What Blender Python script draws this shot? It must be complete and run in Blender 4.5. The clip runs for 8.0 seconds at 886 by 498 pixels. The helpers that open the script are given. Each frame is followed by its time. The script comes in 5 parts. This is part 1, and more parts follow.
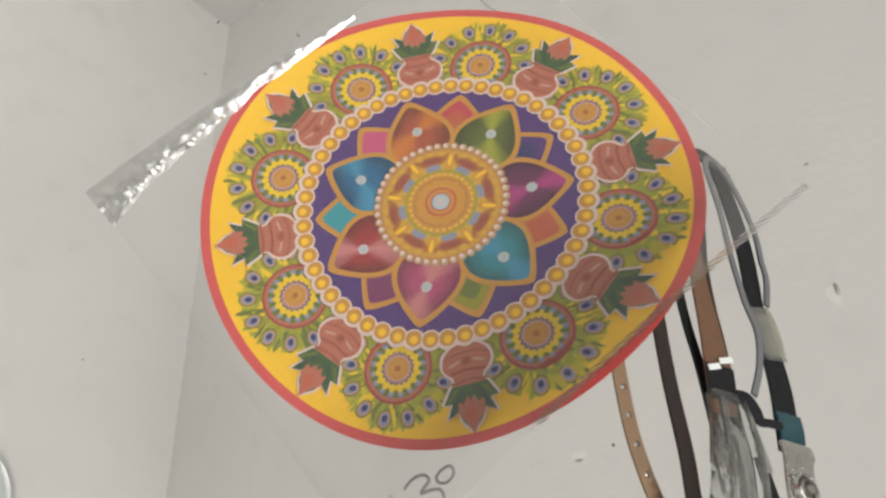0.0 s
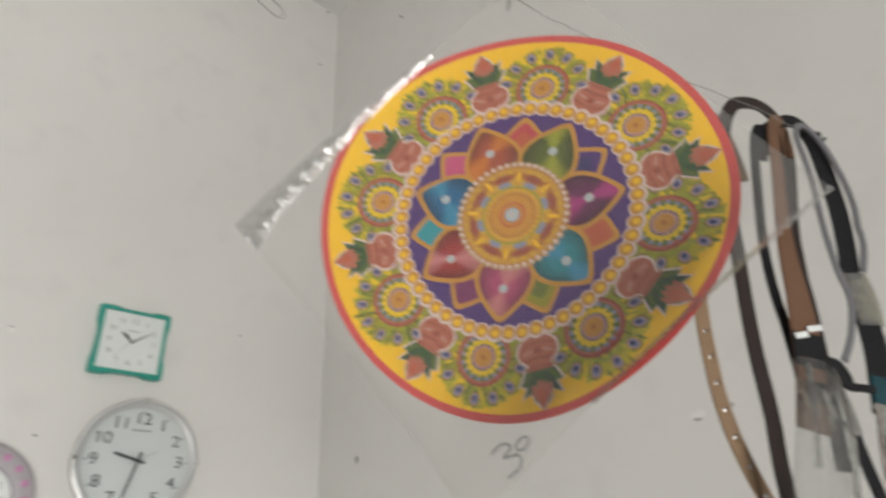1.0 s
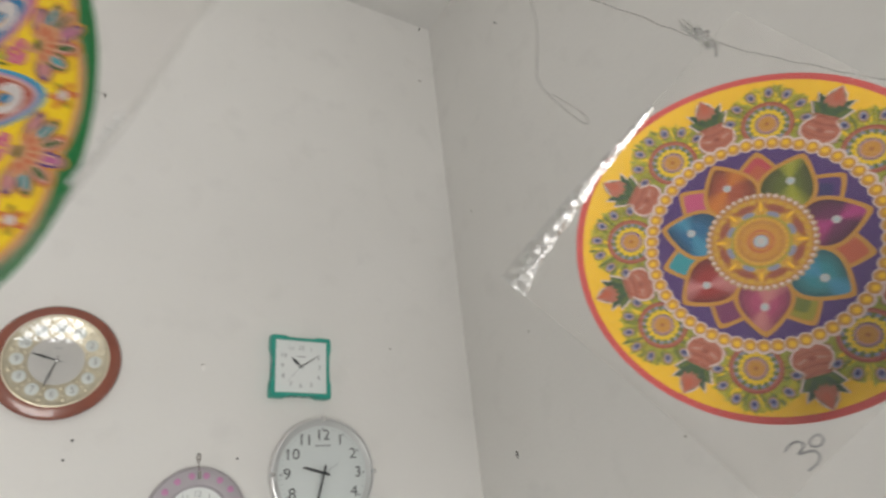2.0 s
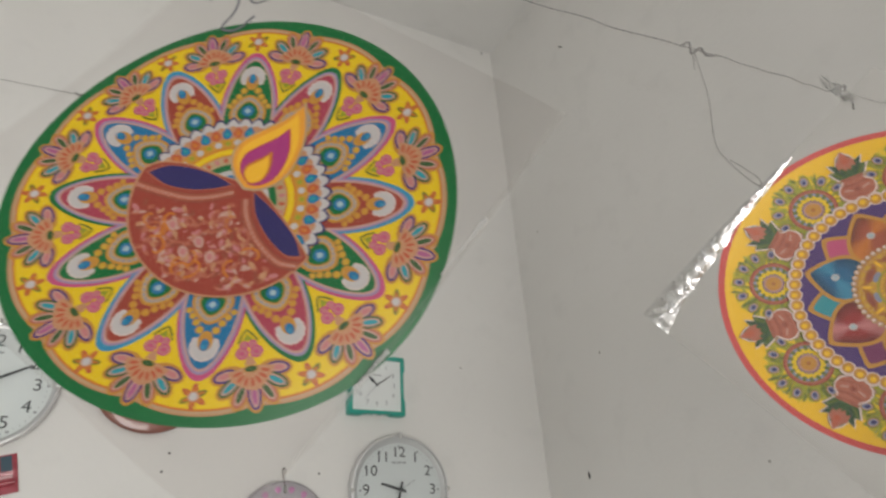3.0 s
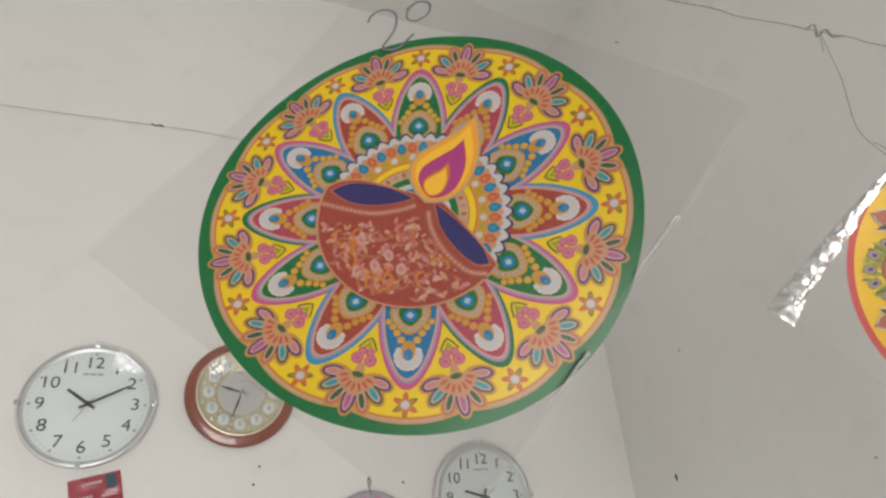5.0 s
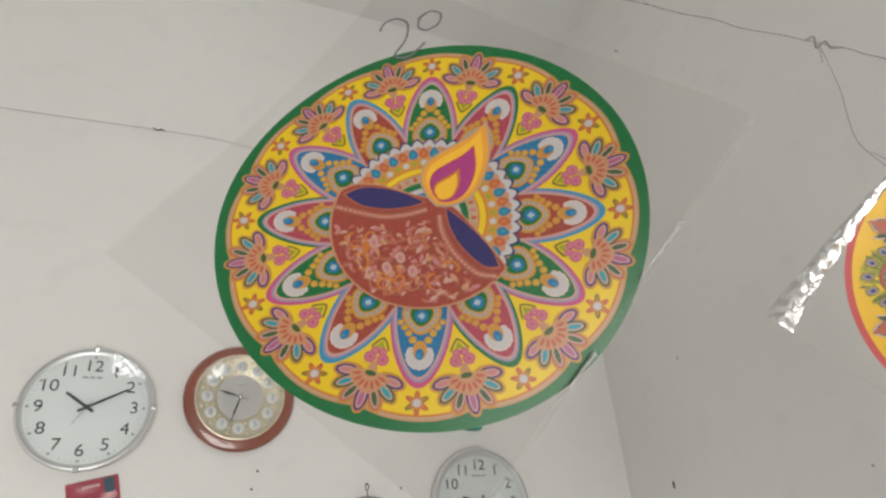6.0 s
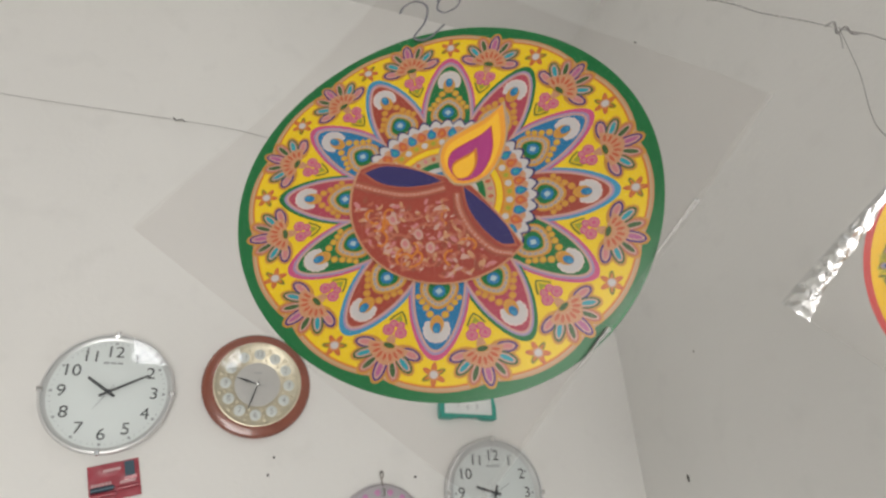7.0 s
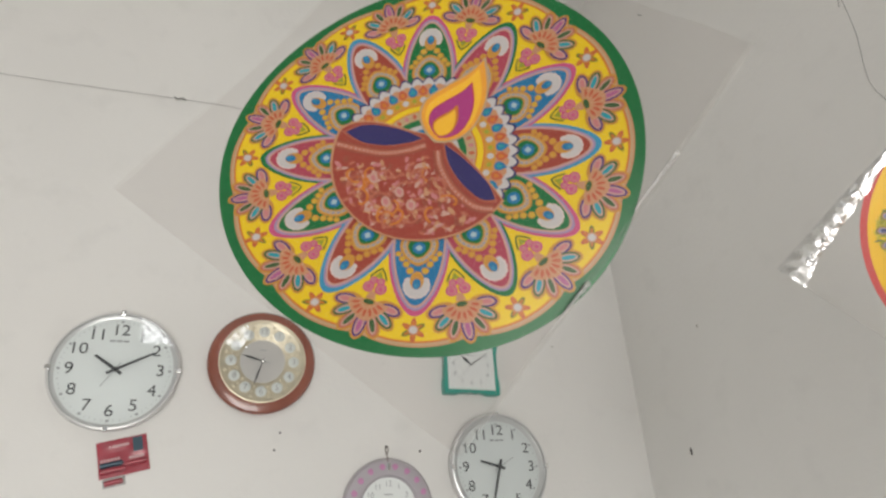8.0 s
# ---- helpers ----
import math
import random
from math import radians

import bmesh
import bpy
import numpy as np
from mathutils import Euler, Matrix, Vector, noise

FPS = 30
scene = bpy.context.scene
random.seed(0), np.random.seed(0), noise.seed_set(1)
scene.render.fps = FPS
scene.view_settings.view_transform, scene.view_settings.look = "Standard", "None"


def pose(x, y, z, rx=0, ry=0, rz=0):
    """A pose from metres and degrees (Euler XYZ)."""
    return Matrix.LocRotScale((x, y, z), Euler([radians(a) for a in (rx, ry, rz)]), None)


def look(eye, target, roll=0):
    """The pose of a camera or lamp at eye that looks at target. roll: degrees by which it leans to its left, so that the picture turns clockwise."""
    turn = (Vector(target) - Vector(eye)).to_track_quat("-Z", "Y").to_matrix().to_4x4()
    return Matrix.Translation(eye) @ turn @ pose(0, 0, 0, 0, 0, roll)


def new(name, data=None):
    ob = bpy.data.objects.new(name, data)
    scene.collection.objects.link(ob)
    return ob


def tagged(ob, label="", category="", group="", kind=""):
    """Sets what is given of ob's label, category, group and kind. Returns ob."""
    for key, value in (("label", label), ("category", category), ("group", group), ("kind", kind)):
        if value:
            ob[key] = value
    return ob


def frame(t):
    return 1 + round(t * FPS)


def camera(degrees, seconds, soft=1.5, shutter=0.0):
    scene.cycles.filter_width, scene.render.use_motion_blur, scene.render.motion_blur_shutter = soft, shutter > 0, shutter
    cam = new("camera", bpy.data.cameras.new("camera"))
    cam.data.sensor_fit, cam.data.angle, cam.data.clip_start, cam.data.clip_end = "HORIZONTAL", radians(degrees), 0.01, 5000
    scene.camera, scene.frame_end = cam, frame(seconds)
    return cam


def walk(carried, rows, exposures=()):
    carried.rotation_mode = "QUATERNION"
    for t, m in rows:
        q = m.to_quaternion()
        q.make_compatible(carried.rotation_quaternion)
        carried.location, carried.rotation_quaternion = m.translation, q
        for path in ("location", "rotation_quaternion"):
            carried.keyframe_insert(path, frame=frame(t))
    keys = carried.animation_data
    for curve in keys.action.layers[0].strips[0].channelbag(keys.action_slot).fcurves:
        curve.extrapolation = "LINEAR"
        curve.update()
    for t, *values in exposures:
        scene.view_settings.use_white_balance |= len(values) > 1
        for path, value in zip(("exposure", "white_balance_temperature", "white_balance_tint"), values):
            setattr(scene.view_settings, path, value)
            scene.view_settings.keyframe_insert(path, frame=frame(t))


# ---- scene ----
cam = camera(69.53, 8.0, soft=2.5, shutter=0.5)
PATH = [
    (0, (-1.0721, -1.7540, 1.6229), (-0.3483, -1.2485, 2.0926), -3.99),
    (0.5, (-1.0783, -1.7903, 1.6209), (-0.3881, -1.2238, 2.0711), -2.78),
    (1, (-1.1066, -1.8180, 1.6176), (-0.4934, -1.1512, 2.0410), -2.34),
    (1.2, (-1.1315, -1.8280, 1.6189), (-0.5691, -1.1237, 2.0522), -1.98),
    (2.3, (-1.2952, -1.8118, 1.6344), (-0.8095, -1.0475, 2.0586), -6.93),
    (2.5, (-1.3197, -1.8131, 1.6368), (-0.8487, -1.0514, 2.0818), -6.81),
    (3, (-1.3570, -1.8148, 1.6382), (-0.9164, -1.0354, 2.0837), -4.51),
    (3.5, (-1.3794, -1.8113, 1.6418), (-0.9615, -1.0241, 2.0952), -4.77),
    (4, (-1.3922, -1.8006, 1.6410), (-0.9997, -0.9942, 2.0834), -4.69),
    (4.5, (-1.3991, -1.7958, 1.6406), (-1.0327, -0.9820, 2.0918), -5.42),
    (6, (-1.4106, -1.7989, 1.6363), (-1.0442, -0.9956, 2.1058), -5.00),
    (6.5, (-1.4128, -1.8007, 1.6319), (-1.0532, -0.9924, 2.0982), -4.42),
    (7, (-1.4124, -1.8000, 1.6282), (-1.0674, -0.9828, 2.0899), -3.78),
    (7.5, (-1.4089, -1.7997, 1.6254), (-1.0677, -0.9722, 2.0715), -3.74),
    (8, (-1.4017, -1.7992, 1.6198), (-1.0623, -0.9647, 2.0538), -3.91),
]
walk(cam, [(t, look(eye, target, roll)) for t, eye, target, roll in PATH],
     exposures=[(0, -0.01), (0.5, -0.15), (1, -0.21), (2.5, -0.40), (3, -0.45), (3.5, -0.40), (4.5, -0.34), (6.5, -0.31), (8, -0.28)])

# ---------------------------------------------------------------- daylight
CEIL = 3.74
world = bpy.data.worlds.new("sky")
scene.world = world
world.use_nodes = True
wn = world.node_tree.nodes
wl = world.node_tree.links
sky = wn.new("ShaderNodeTexSky")
sky.sky_type, sky.sun_disc = "NISHITA", False
sky.sun_elevation, sky.sun_rotation = radians(48), radians(150)
wl.new(sky.outputs[0], wn["Background"].inputs[0])
wn["Background"].inputs[1].default_value = 0.12
sun = new("sun", bpy.data.lights.new("sun", "SUN"))
sun.data.energy, sun.data.angle, sun.data.color = 3.0, radians(0.5), (1.0, 0.95, 0.88)
sun.matrix_world = look((0, 0, 20), (0 + 6, 0 - 12, 0))


def window_light(name, w, h, m, power, colour):
    lamp = new(name, bpy.data.lights.new(name, "AREA"))
    lamp.data.shape, lamp.data.size, lamp.data.size_y = "RECTANGLE", w, h
    lamp.data.energy, lamp.data.color = power, colour
    lamp.matrix_world = m
    return lamp


# skylight from an assumed, unseen shop front (added lamp) and by the high ventilator
BACK = -3.4
VENT = (-1.84, -1.05, 3.23, 3.66, BACK - 0.03)
window_light("assumed_shop_front_light", 1.7, 1.8, look((-1.78, BACK - 0.95, 0.85), (-1.70, 0, 0.85)), 116, (1.0, 0.97, 0.93))
window_light("ventilator_daylight", 0.78, 0.42, look((-1.445, BACK - 0.12, 3.445), (-1.445, 0, 3.445)), 9, (1.0, 0.99, 0.97))
# ---------------------------------------------------------------- materials
def material(name, colour, rough=0.5, metal=0.0, vary=0.06, scale=30.0, bump=0.0, bump_scale=200.0, coat=0.0, spec=0.5):
    m = bpy.data.materials.new(name)
    m.use_nodes = True
    n, l = m.node_tree.nodes, m.node_tree.links
    b = n["Principled BSDF"]
    b.inputs["Roughness"].default_value = rough
    b.inputs["Metallic"].default_value = metal
    b.inputs["Coat Weight"].default_value = coat
    b.inputs["Specular IOR Level"].default_value = spec
    co = n.new("ShaderNodeTexCoord")
    t = n.new("ShaderNodeTexNoise")
    t.inputs["Scale"].default_value, t.inputs["Detail"].default_value = scale, 6.0
    l.new(co.outputs["Object"], t.inputs["Vector"])
    mix = n.new("ShaderNodeMix")
    mix.data_type = "RGBA"
    mix.inputs[6].default_value = (*[c * (1 - vary) for c in colour], 1)
    mix.inputs[7].default_value = (*[min(1, c * (1 + vary)) for c in colour], 1)
    l.new(t.outputs["Fac"], mix.inputs[0])
    l.new(mix.outputs[2], b.inputs["Base Color"])
    if bump:
        t2 = n.new("ShaderNodeTexNoise")
        t2.inputs["Scale"].default_value, t2.inputs["Detail"].default_value = bump_scale, 4.0
        l.new(co.outputs["Object"], t2.inputs["Vector"])
        bp = n.new("ShaderNodeBump")
        bp.inputs["Strength"].default_value, bp.inputs["Distance"].default_value = bump, 0.002
        l.new(t2.outputs["Fac"], bp.inputs["Height"])
        l.new(bp.outputs[0], b.inputs["Normal"])
    return m


def wall_paint(name, colour, stain):
    """Distempered plaster: fine trowel relief, faint blotches and sparse grime."""
    m = bpy.data.materials.new(name)
    m.use_nodes = True
    n, l = m.node_tree.nodes, m.node_tree.links
    b = n["Principled BSDF"]
    b.inputs["Roughness"].default_value = 0.6
    b.inputs["Specular IOR Level"].default_value = 0.3
    co = n.new("ShaderNodeTexCoord")

    def tex(scale, detail, lo, hi):
        t = n.new("ShaderNodeTexNoise")
        t.inputs["Scale"].default_value, t.inputs["Detail"].default_value = scale, detail
        l.new(co.outputs["Object"], t.inputs["Vector"])
        r = n.new("ShaderNodeMapRange")
        r.inputs[1].default_value, r.inputs[2].default_value = lo, hi
        l.new(t.outputs["Fac"], r.inputs[0])
        return t, r

    _, big = tex(1.7, 3.0, 0.35, 0.7)
    _, mid = tex(9.0, 5.0, 0.55, 0.8)
    mix = n.new("ShaderNodeMix")
    mix.data_type = "RGBA"
    mix.inputs[6].default_value, mix.inputs[7].default_value = (*colour, 1), (*stain, 1)
    l.new(big.outputs[0], mix.inputs[0])
    mix2 = n.new("ShaderNodeMix")
    mix2.data_type = "RGBA"
    mix2.inputs[7].default_value = (*[c * 0.96 for c in stain], 1)
    l.new(mix.outputs[2], mix2.inputs[6])
    l.new(mid.outputs[0], mix2.inputs[0])
    l.new(mix2.outputs[2], b.inputs["Base Color"])
    t, _ = tex(60.0, 8.0, 0, 1)
    bp = n.new("ShaderNodeBump")
    bp.inputs["Strength"].default_value, bp.inputs["Distance"].default_value = 0.25, 0.003
    l.new(t.outputs["Fac"], bp.inputs["Height"])
    l.new(bp.outputs[0], b.inputs["Normal"])
    return m


def clear(name, colour=(1, 1, 1), rough=0.02, weight=0.12, bump=0.0, scale=60.0, haze=0.0):
    """Thin clear sheet: mostly see-through, with a glossy skin and a little milky haze."""
    m = bpy.data.materials.new(name)
    m.use_nodes = True
    n, l = m.node_tree.nodes, m.node_tree.links
    n.remove(n["Principled BSDF"])
    out = n["Material Output"]
    tr, gl, df = n.new("ShaderNodeBsdfTransparent"), n.new("ShaderNodeBsdfGlossy"), n.new("ShaderNodeBsdfDiffuse")
    tr.inputs[0].default_value = (*colour, 1)
    gl.inputs["Roughness"].default_value = rough
    df.inputs[0].default_value = (0.8, 0.8, 0.78, 1)
    m1, m2 = n.new("ShaderNodeMixShader"), n.new("ShaderNodeMixShader")
    m1.inputs[0].default_value = haze
    l.new(tr.outputs[0], m1.inputs[1])
    l.new(df.outputs[0], m1.inputs[2])
    fr = n.new("ShaderNodeFresnel")
    fr.inputs[0].default_value = 1.0 + weight * 4
    l.new(fr.outputs[0], m2.inputs[0])
    l.new(m1.outputs[0], m2.inputs[1])
    l.new(gl.outputs[0], m2.inputs[2])
    l.new(m2.outputs[0], out.inputs[0])
    if bump:
        co, t, bp = n.new("ShaderNodeTexCoord"), n.new("ShaderNodeTexNoise"), n.new("ShaderNodeBump")
        t.inputs["Scale"].default_value, t.inputs["Detail"].default_value = scale, 3.0
        l.new(co.outputs["Object"], t.inputs["Vector"])
        l.new(t.outputs["Fac"], bp.inputs["Height"])
        bp.inputs["Strength"].default_value, bp.inputs["Distance"].default_value = bump, 0.004
        l.new(bp.outputs[0], gl.inputs["Normal"])
        l.new(bp.outputs[0], fr.inputs["Normal"])
    return m


WALL = wall_paint("distemper_wall", (0.79, 0.78, 0.755), (0.755, 0.745, 0.72))
CEILING = wall_paint("distemper_ceiling", (0.79, 0.785, 0.765), (0.75, 0.745, 0.725))
FLOOR = material("cement_floor", (0.32, 0.31, 0.29), 0.6, vary=0.2, scale=4, bump=0.2)
PRINT = {}


def ink(name, colour):
    if name not in PRINT:
        PRINT[name] = material("print_" + name, colour, 0.42, vary=0.05, scale=140, spec=0.35)
    return PRINT[name]


# ---------------------------------------------------------------- mesh helpers
def part(name, bm, mat, parent=None, label=""):
    me = bpy.data.meshes.new(name)
    bm.to_mesh(me)
    bm.free()
    for mm in (mat if isinstance(mat, (list, tuple)) else [mat]):
        me.materials.append(mm)
    ob = new(name, me)
    if parent is not None:
        ob.parent = parent
    if label:
        ob["label"] = label
    return ob


def smooth(ob):
    for p in ob.data.polygons:
        p.use_smooth = True
    return ob


def box(bm, x0, x1, y0, y1, z0, z1):
    v = [bm.verts.new((x, y, z)) for x in (x0, x1) for y in (y0, y1) for z in (z0, z1)]
    for f in ((0, 1, 3, 2), (4, 6, 7, 5), (0, 4, 5, 1), (2, 3, 7, 6), (0, 2, 6, 4), (1, 5, 7, 3)):
        bm.faces.new([v[i] for i in f])
    return bm


def box_bm(x0, x1, y0, y1, z0, z1, bevel=0.0):
    bm = box(bmesh.new(), x0, x1, y0, y1, z0, z1)
    bmesh.ops.recalc_face_normals(bm, faces=bm.faces)
    if bevel:
        bmesh.ops.bevel(bm, geom=list(bm.edges), offset=bevel, segments=2, affect="EDGES", profile=0.5)
    return bm


def slab(name, label, x0, x1, y0, y1, z0, z1, mat, holes=()):
    """A wall, floor or ceiling; an opening (x0, x1, z0, z1) goes right through it along y."""
    bm = bmesh.new()
    if not holes:
        box(bm, x0, x1, y0, y1, z0, z1)
    for a0, a1, c0, c1 in holes:
        for p0, p1, q0, q1 in ((x0, a0, z0, z1), (a1, x1, z0, z1), (a0, a1, z0, c0), (a0, a1, c1, z1)):
            if p1 - p0 > 1e-4 and q1 - q0 > 1e-4:
                box(bm, p0, p1, y0, y1, q0, q1)
    bmesh.ops.recalc_face_normals(bm, faces=bm.faces)
    return tagged(part(name, bm, mat), label, kind="structure")

# ---------------------------------------------------------------- the room
slab("wall_north", "off-white distempered plaster wall", -4.2, 0.0, 0.0, 0.15, 0, CEIL, WALL)
slab("wall_east", "off-white distempered plaster wall, grimy in places", 0.0, 0.15, BACK - 0.15, 0.15, 0, CEIL, WALL)
slab("wall_west", "off-white plaster wall", -4.35, -4.2, BACK - 0.15, 0.15, 0, CEIL, WALL)
# unseen opening, its east jamb set to keep lamp light off the east wall
slab("wall_south", "unseen off-white plaster wall with an assumed shop-front opening", -4.2, 0.0, BACK - 0.15, BACK, 0, 2.9, WALL, holes=((-3.1, -1.05, 0.0, 2.5),))
slab("wall_south_upper", "off-white plaster wall with a high ventilator opening", -4.2, 0.0, BACK - 0.15, BACK, 2.9, CEIL, WALL, holes=(VENT[:4],))
slab("ceiling", "off-white painted ceiling", -4.35, 0.15, BACK - 0.15, 0.15, CEIL, CEIL + 0.12, CEILING)
slab("floor", "grey cement floor", -4.35, 0.15, BACK - 0.15, 0.15, -0.1, 0.0, FLOOR)
slab("ground", "dusty street ground", -300, 300, -300, 300, -0.3, -0.12, FLOOR)

# ---------------------------------------------------------------- printed rangoli stickers
class Sheet:
    """A curled sheet: centre, two half-axes of the printed disc and the heights of its curl."""

    def __init__(self, centre, a, b, curl, turn=0.0, step=0.00007):
        self.o, self.a, self.b, self.h = Vector(centre), Vector(a), Vector(b), curl
        self.n = self.a.cross(self.b).normalized()
        self.size, self.step = self.a.length, step
        self.c, self.s = math.cos(radians(turn)), math.sin(radians(turn))

    def raw(self, u, v, lift=0.0):
        h = self.h
        k = max(math.hypot(u, v), 1.0)
        p, q = u / k, v / k
        z2 = h[0] * p * p + h[1] * p * q + h[2] * q * q
        z3 = h[3] * p ** 3 + h[4] * p * p * q + h[5] * p * q * q + h[6] * q ** 3
        z4 = h[7] * p ** 4 + h[8] * p ** 3 * q + h[9] * p * p * q * q + h[10] * p * q ** 3 + h[11] * q ** 4
        z = z2 + z3 + z4 + (k - 1) * 0.8 * (2 * z2 + 3 * z3 + 4 * z4)
        return self.o + self.a * u + self.b * v + self.n * (z * self.size + lift)

    def at(self, x, y, lift=0.0):
        """A point of the artwork (its own up is y)."""
        return self.raw(self.c * x - self.s * y, self.s * x + self.c * y, lift)


class Motif:
    """One printed motif: flat inked shapes, laid over one another on a sheet."""

    def __init__(self, name, sheet, x=0.0, y=0.0, turn=0.0, size=1.0, base=0):
        self.name, self.sheet, self.bm, self.mats = name, sheet, bmesh.new(), []
        self.x, self.y, self.size, self.step, self.base = x, y, size, sheet.step, base
        self.c, self.s = math.cos(radians(turn)), math.sin(radians(turn))

    def vert(self, p, layer):
        x, y = p[0] * self.size, p[1] * self.size
        return self.bm.verts.new(self.sheet.at(self.x + self.c * x - self.s * y, self.y + self.s * x + self.c * y, (self.base + layer) * self.step))

    def slot(self, m):
        if m not in self.mats:
            self.mats.append(m)
        return self.mats.index(m)

    def fill(self, poly, m, layer, rings=1, centre=None):
        i = self.slot(m)
        cx, cy = centre or (sum(p[0] for p in poly) / len(poly), sum(p[1] for p in poly) / len(poly))
        mid = self.vert((cx, cy), layer)
        last = None
        for r in range(1, rings + 1):
            k = r / rings
            ring = [self.vert((cx + (p[0] - cx) * k, cy + (p[1] - cy) * k), layer) for p in poly]
            for j in range(len(poly)):
                e = (j + 1) % len(poly)
                f = self.bm.faces.new((mid, ring[j], ring[e]) if last is None else (last[j], ring[j], ring[e], last[e]))
                f.material_index, f.smooth = i, True
            last = ring

    def ring(self, outer, inner, m, layer):
        i = self.slot(m)
        a, b = [self.vert(p, layer) for p in outer], [self.vert(p, layer) for p in inner]
        for j in range(len(a)):
            e = (j + 1) % len(a)
            f = self.bm.faces.new((a[j], a[e], b[e], b[j]))
            f.material_index, f.smooth = i, True

    def stroke(self, pts, w, m, layer):
        i = self.slot(m)
        left, right = [], []
        for k, p in enumerate(pts):
            q, r = pts[max(k - 1, 0)], pts[min(k + 1, len(pts) - 1)]
            dx, dy = r[0] - q[0], r[1] - q[1]
            d = math.hypot(dx, dy) or 1
            left.append(self.vert((p[0] - dy / d * w / 2, p[1] + dx / d * w / 2), layer))
            right.append(self.vert((p[0] + dy / d * w / 2, p[1] - dx / d * w / 2), layer))
        for k in range(len(pts) - 1):
            f = self.bm.faces.new((left[k], right[k], right[k + 1], left[k + 1]))
            f.material_index, f.smooth = i, True

    def done(self, parent, label=""):
        return part(self.name, self.bm, self.mats, parent, label)


def circle(r, n=20, x=0.0, y=0.0, ry=None, turn=0.0):
    ry = r if ry is None else ry
    c, s = math.cos(radians(turn)), math.sin(radians(turn))
    out = []
    for k in range(n):
        a = 2 * math.pi * k / n
        p, q = r * math.cos(a), ry * math.sin(a)
        out.append((x + c * p - s * q, y + s * p + c * q))
    return out


def scallop(r, depth, lobes, n, phase=0.0, x=0.0, y=0.0):
    out = []
    for k in range(n):
        a = 2 * math.pi * k / n
        rr = r + depth * (abs(math.cos(lobes * (a - phase) / 2)) - 0.5)
        out.append((x + rr * math.cos(a), y + rr * math.sin(a)))
    return out


def star(r, r2, points, x=0.0, y=0.0, turn=0.0):
    out = []
    for k in range(points * 2):
        a = math.pi * k / points + radians(turn)
        rr = r if k % 2 == 0 else r2
        out.append((x + rr * math.cos(a), y + rr * math.sin(a)))
    return out


def leaf(length, width, n=24, tip=1.0, y0=0.0, round_end=0.0):
    """A petal that grows from (0, y0) upwards, pointed at its far end (tip) or round (0)."""
    pts = []
    for k in range(n + 1):
        t = k / n
        w = width / 2 * math.sin(math.pi * t ** (0.75 if tip else 1.15)) ** (0.75 + 0.5 * tip * t)
        pts.append((w, y0 + length * t))
    for k in range(n - 1, 0, -1):
        pts.append((-pts[k][0], pts[k][1]))
    return pts


def scaled(poly, k, cx, cy):
    return [(cx + (p[0] - cx) * k, cy + (p[1] - cy) * k) for p in poly]


INK = dict(
    green=(0.0045, 0.150, 0.036), yellow=(0.82, 0.565, 0.008), cream=(0.504, 0.353, 0.202), pink=(0.554, 0.084, 0.202), blush=(0.554, 0.202, 0.202),
    red=(0.437, 0.0378, 0.0336), rust=(0.336, 0.055, 0.032), crimson=(0.521, 0.0588, 0.0756), blue=(0.0126, 0.168, 0.353), teal=(0.0252, 0.302, 0.353), navy=(0.0294, 0.0235, 0.126),
    violet=(0.0714, 0.0252, 0.168), white=(0.554, 0.521, 0.504), orange=(0.605, 0.185, 0.021), amber=(0.588, 0.286, 0.0336), leaf=(0.042, 0.101, 0.0252), dark=(0.0252, 0.0504, 0.0336),
    clay=(0.462, 0.143, 0.084), clay_dark=(0.302, 0.0756, 0.042), border=(0.62, 0.075, 0.07), gold=(0.554, 0.26, 0.042), gold_dark=(0.403, 0.143, 0.0252), lime=(0.33, 0.345, 0.0252), ochre=(0.62, 0.37, 0.03), flame=(0.85, 0.36, 0.035), flame_light=(0.95, 0.52, 0.03), wine=(0.40, 0.055, 0.09), mauve=(0.42, 0.12, 0.26),
    moss=(0.134, 0.168, 0.021), plum=(0.185, 0.0252, 0.109), magenta=(0.42, 0.042, 0.21), olive=(0.294, 0.277, 0.0168), salmon=(0.504, 0.109, 0.0462), grey=(0.252, 0.277, 0.378),
    sky=(0.042, 0.269, 0.437), peach=(0.554, 0.277, 0.143), lilac=(0.378, 0.252, 0.403), ice=(0.386, 0.521, 0.571), brown=(0.185, 0.0588, 0.0252), sun=(0.92, 0.555, 0.008), halo=(0.50, 0.42, 0.015), shell=(0.739, 0.588, 0.521), pale=(0.571, 0.336, 0.269))


# lamp sticker's inks are darkened to 0.72, offsetting too strong light on its sheet
INK_TONE = {"run": "lamp_", "tone": 0.72}


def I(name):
    """An ink of the sticker being built, multiplied by its tone."""
    return ink(INK_TONE["run"] + name, tuple(c * INK_TONE["tone"] for c in INK[name]))


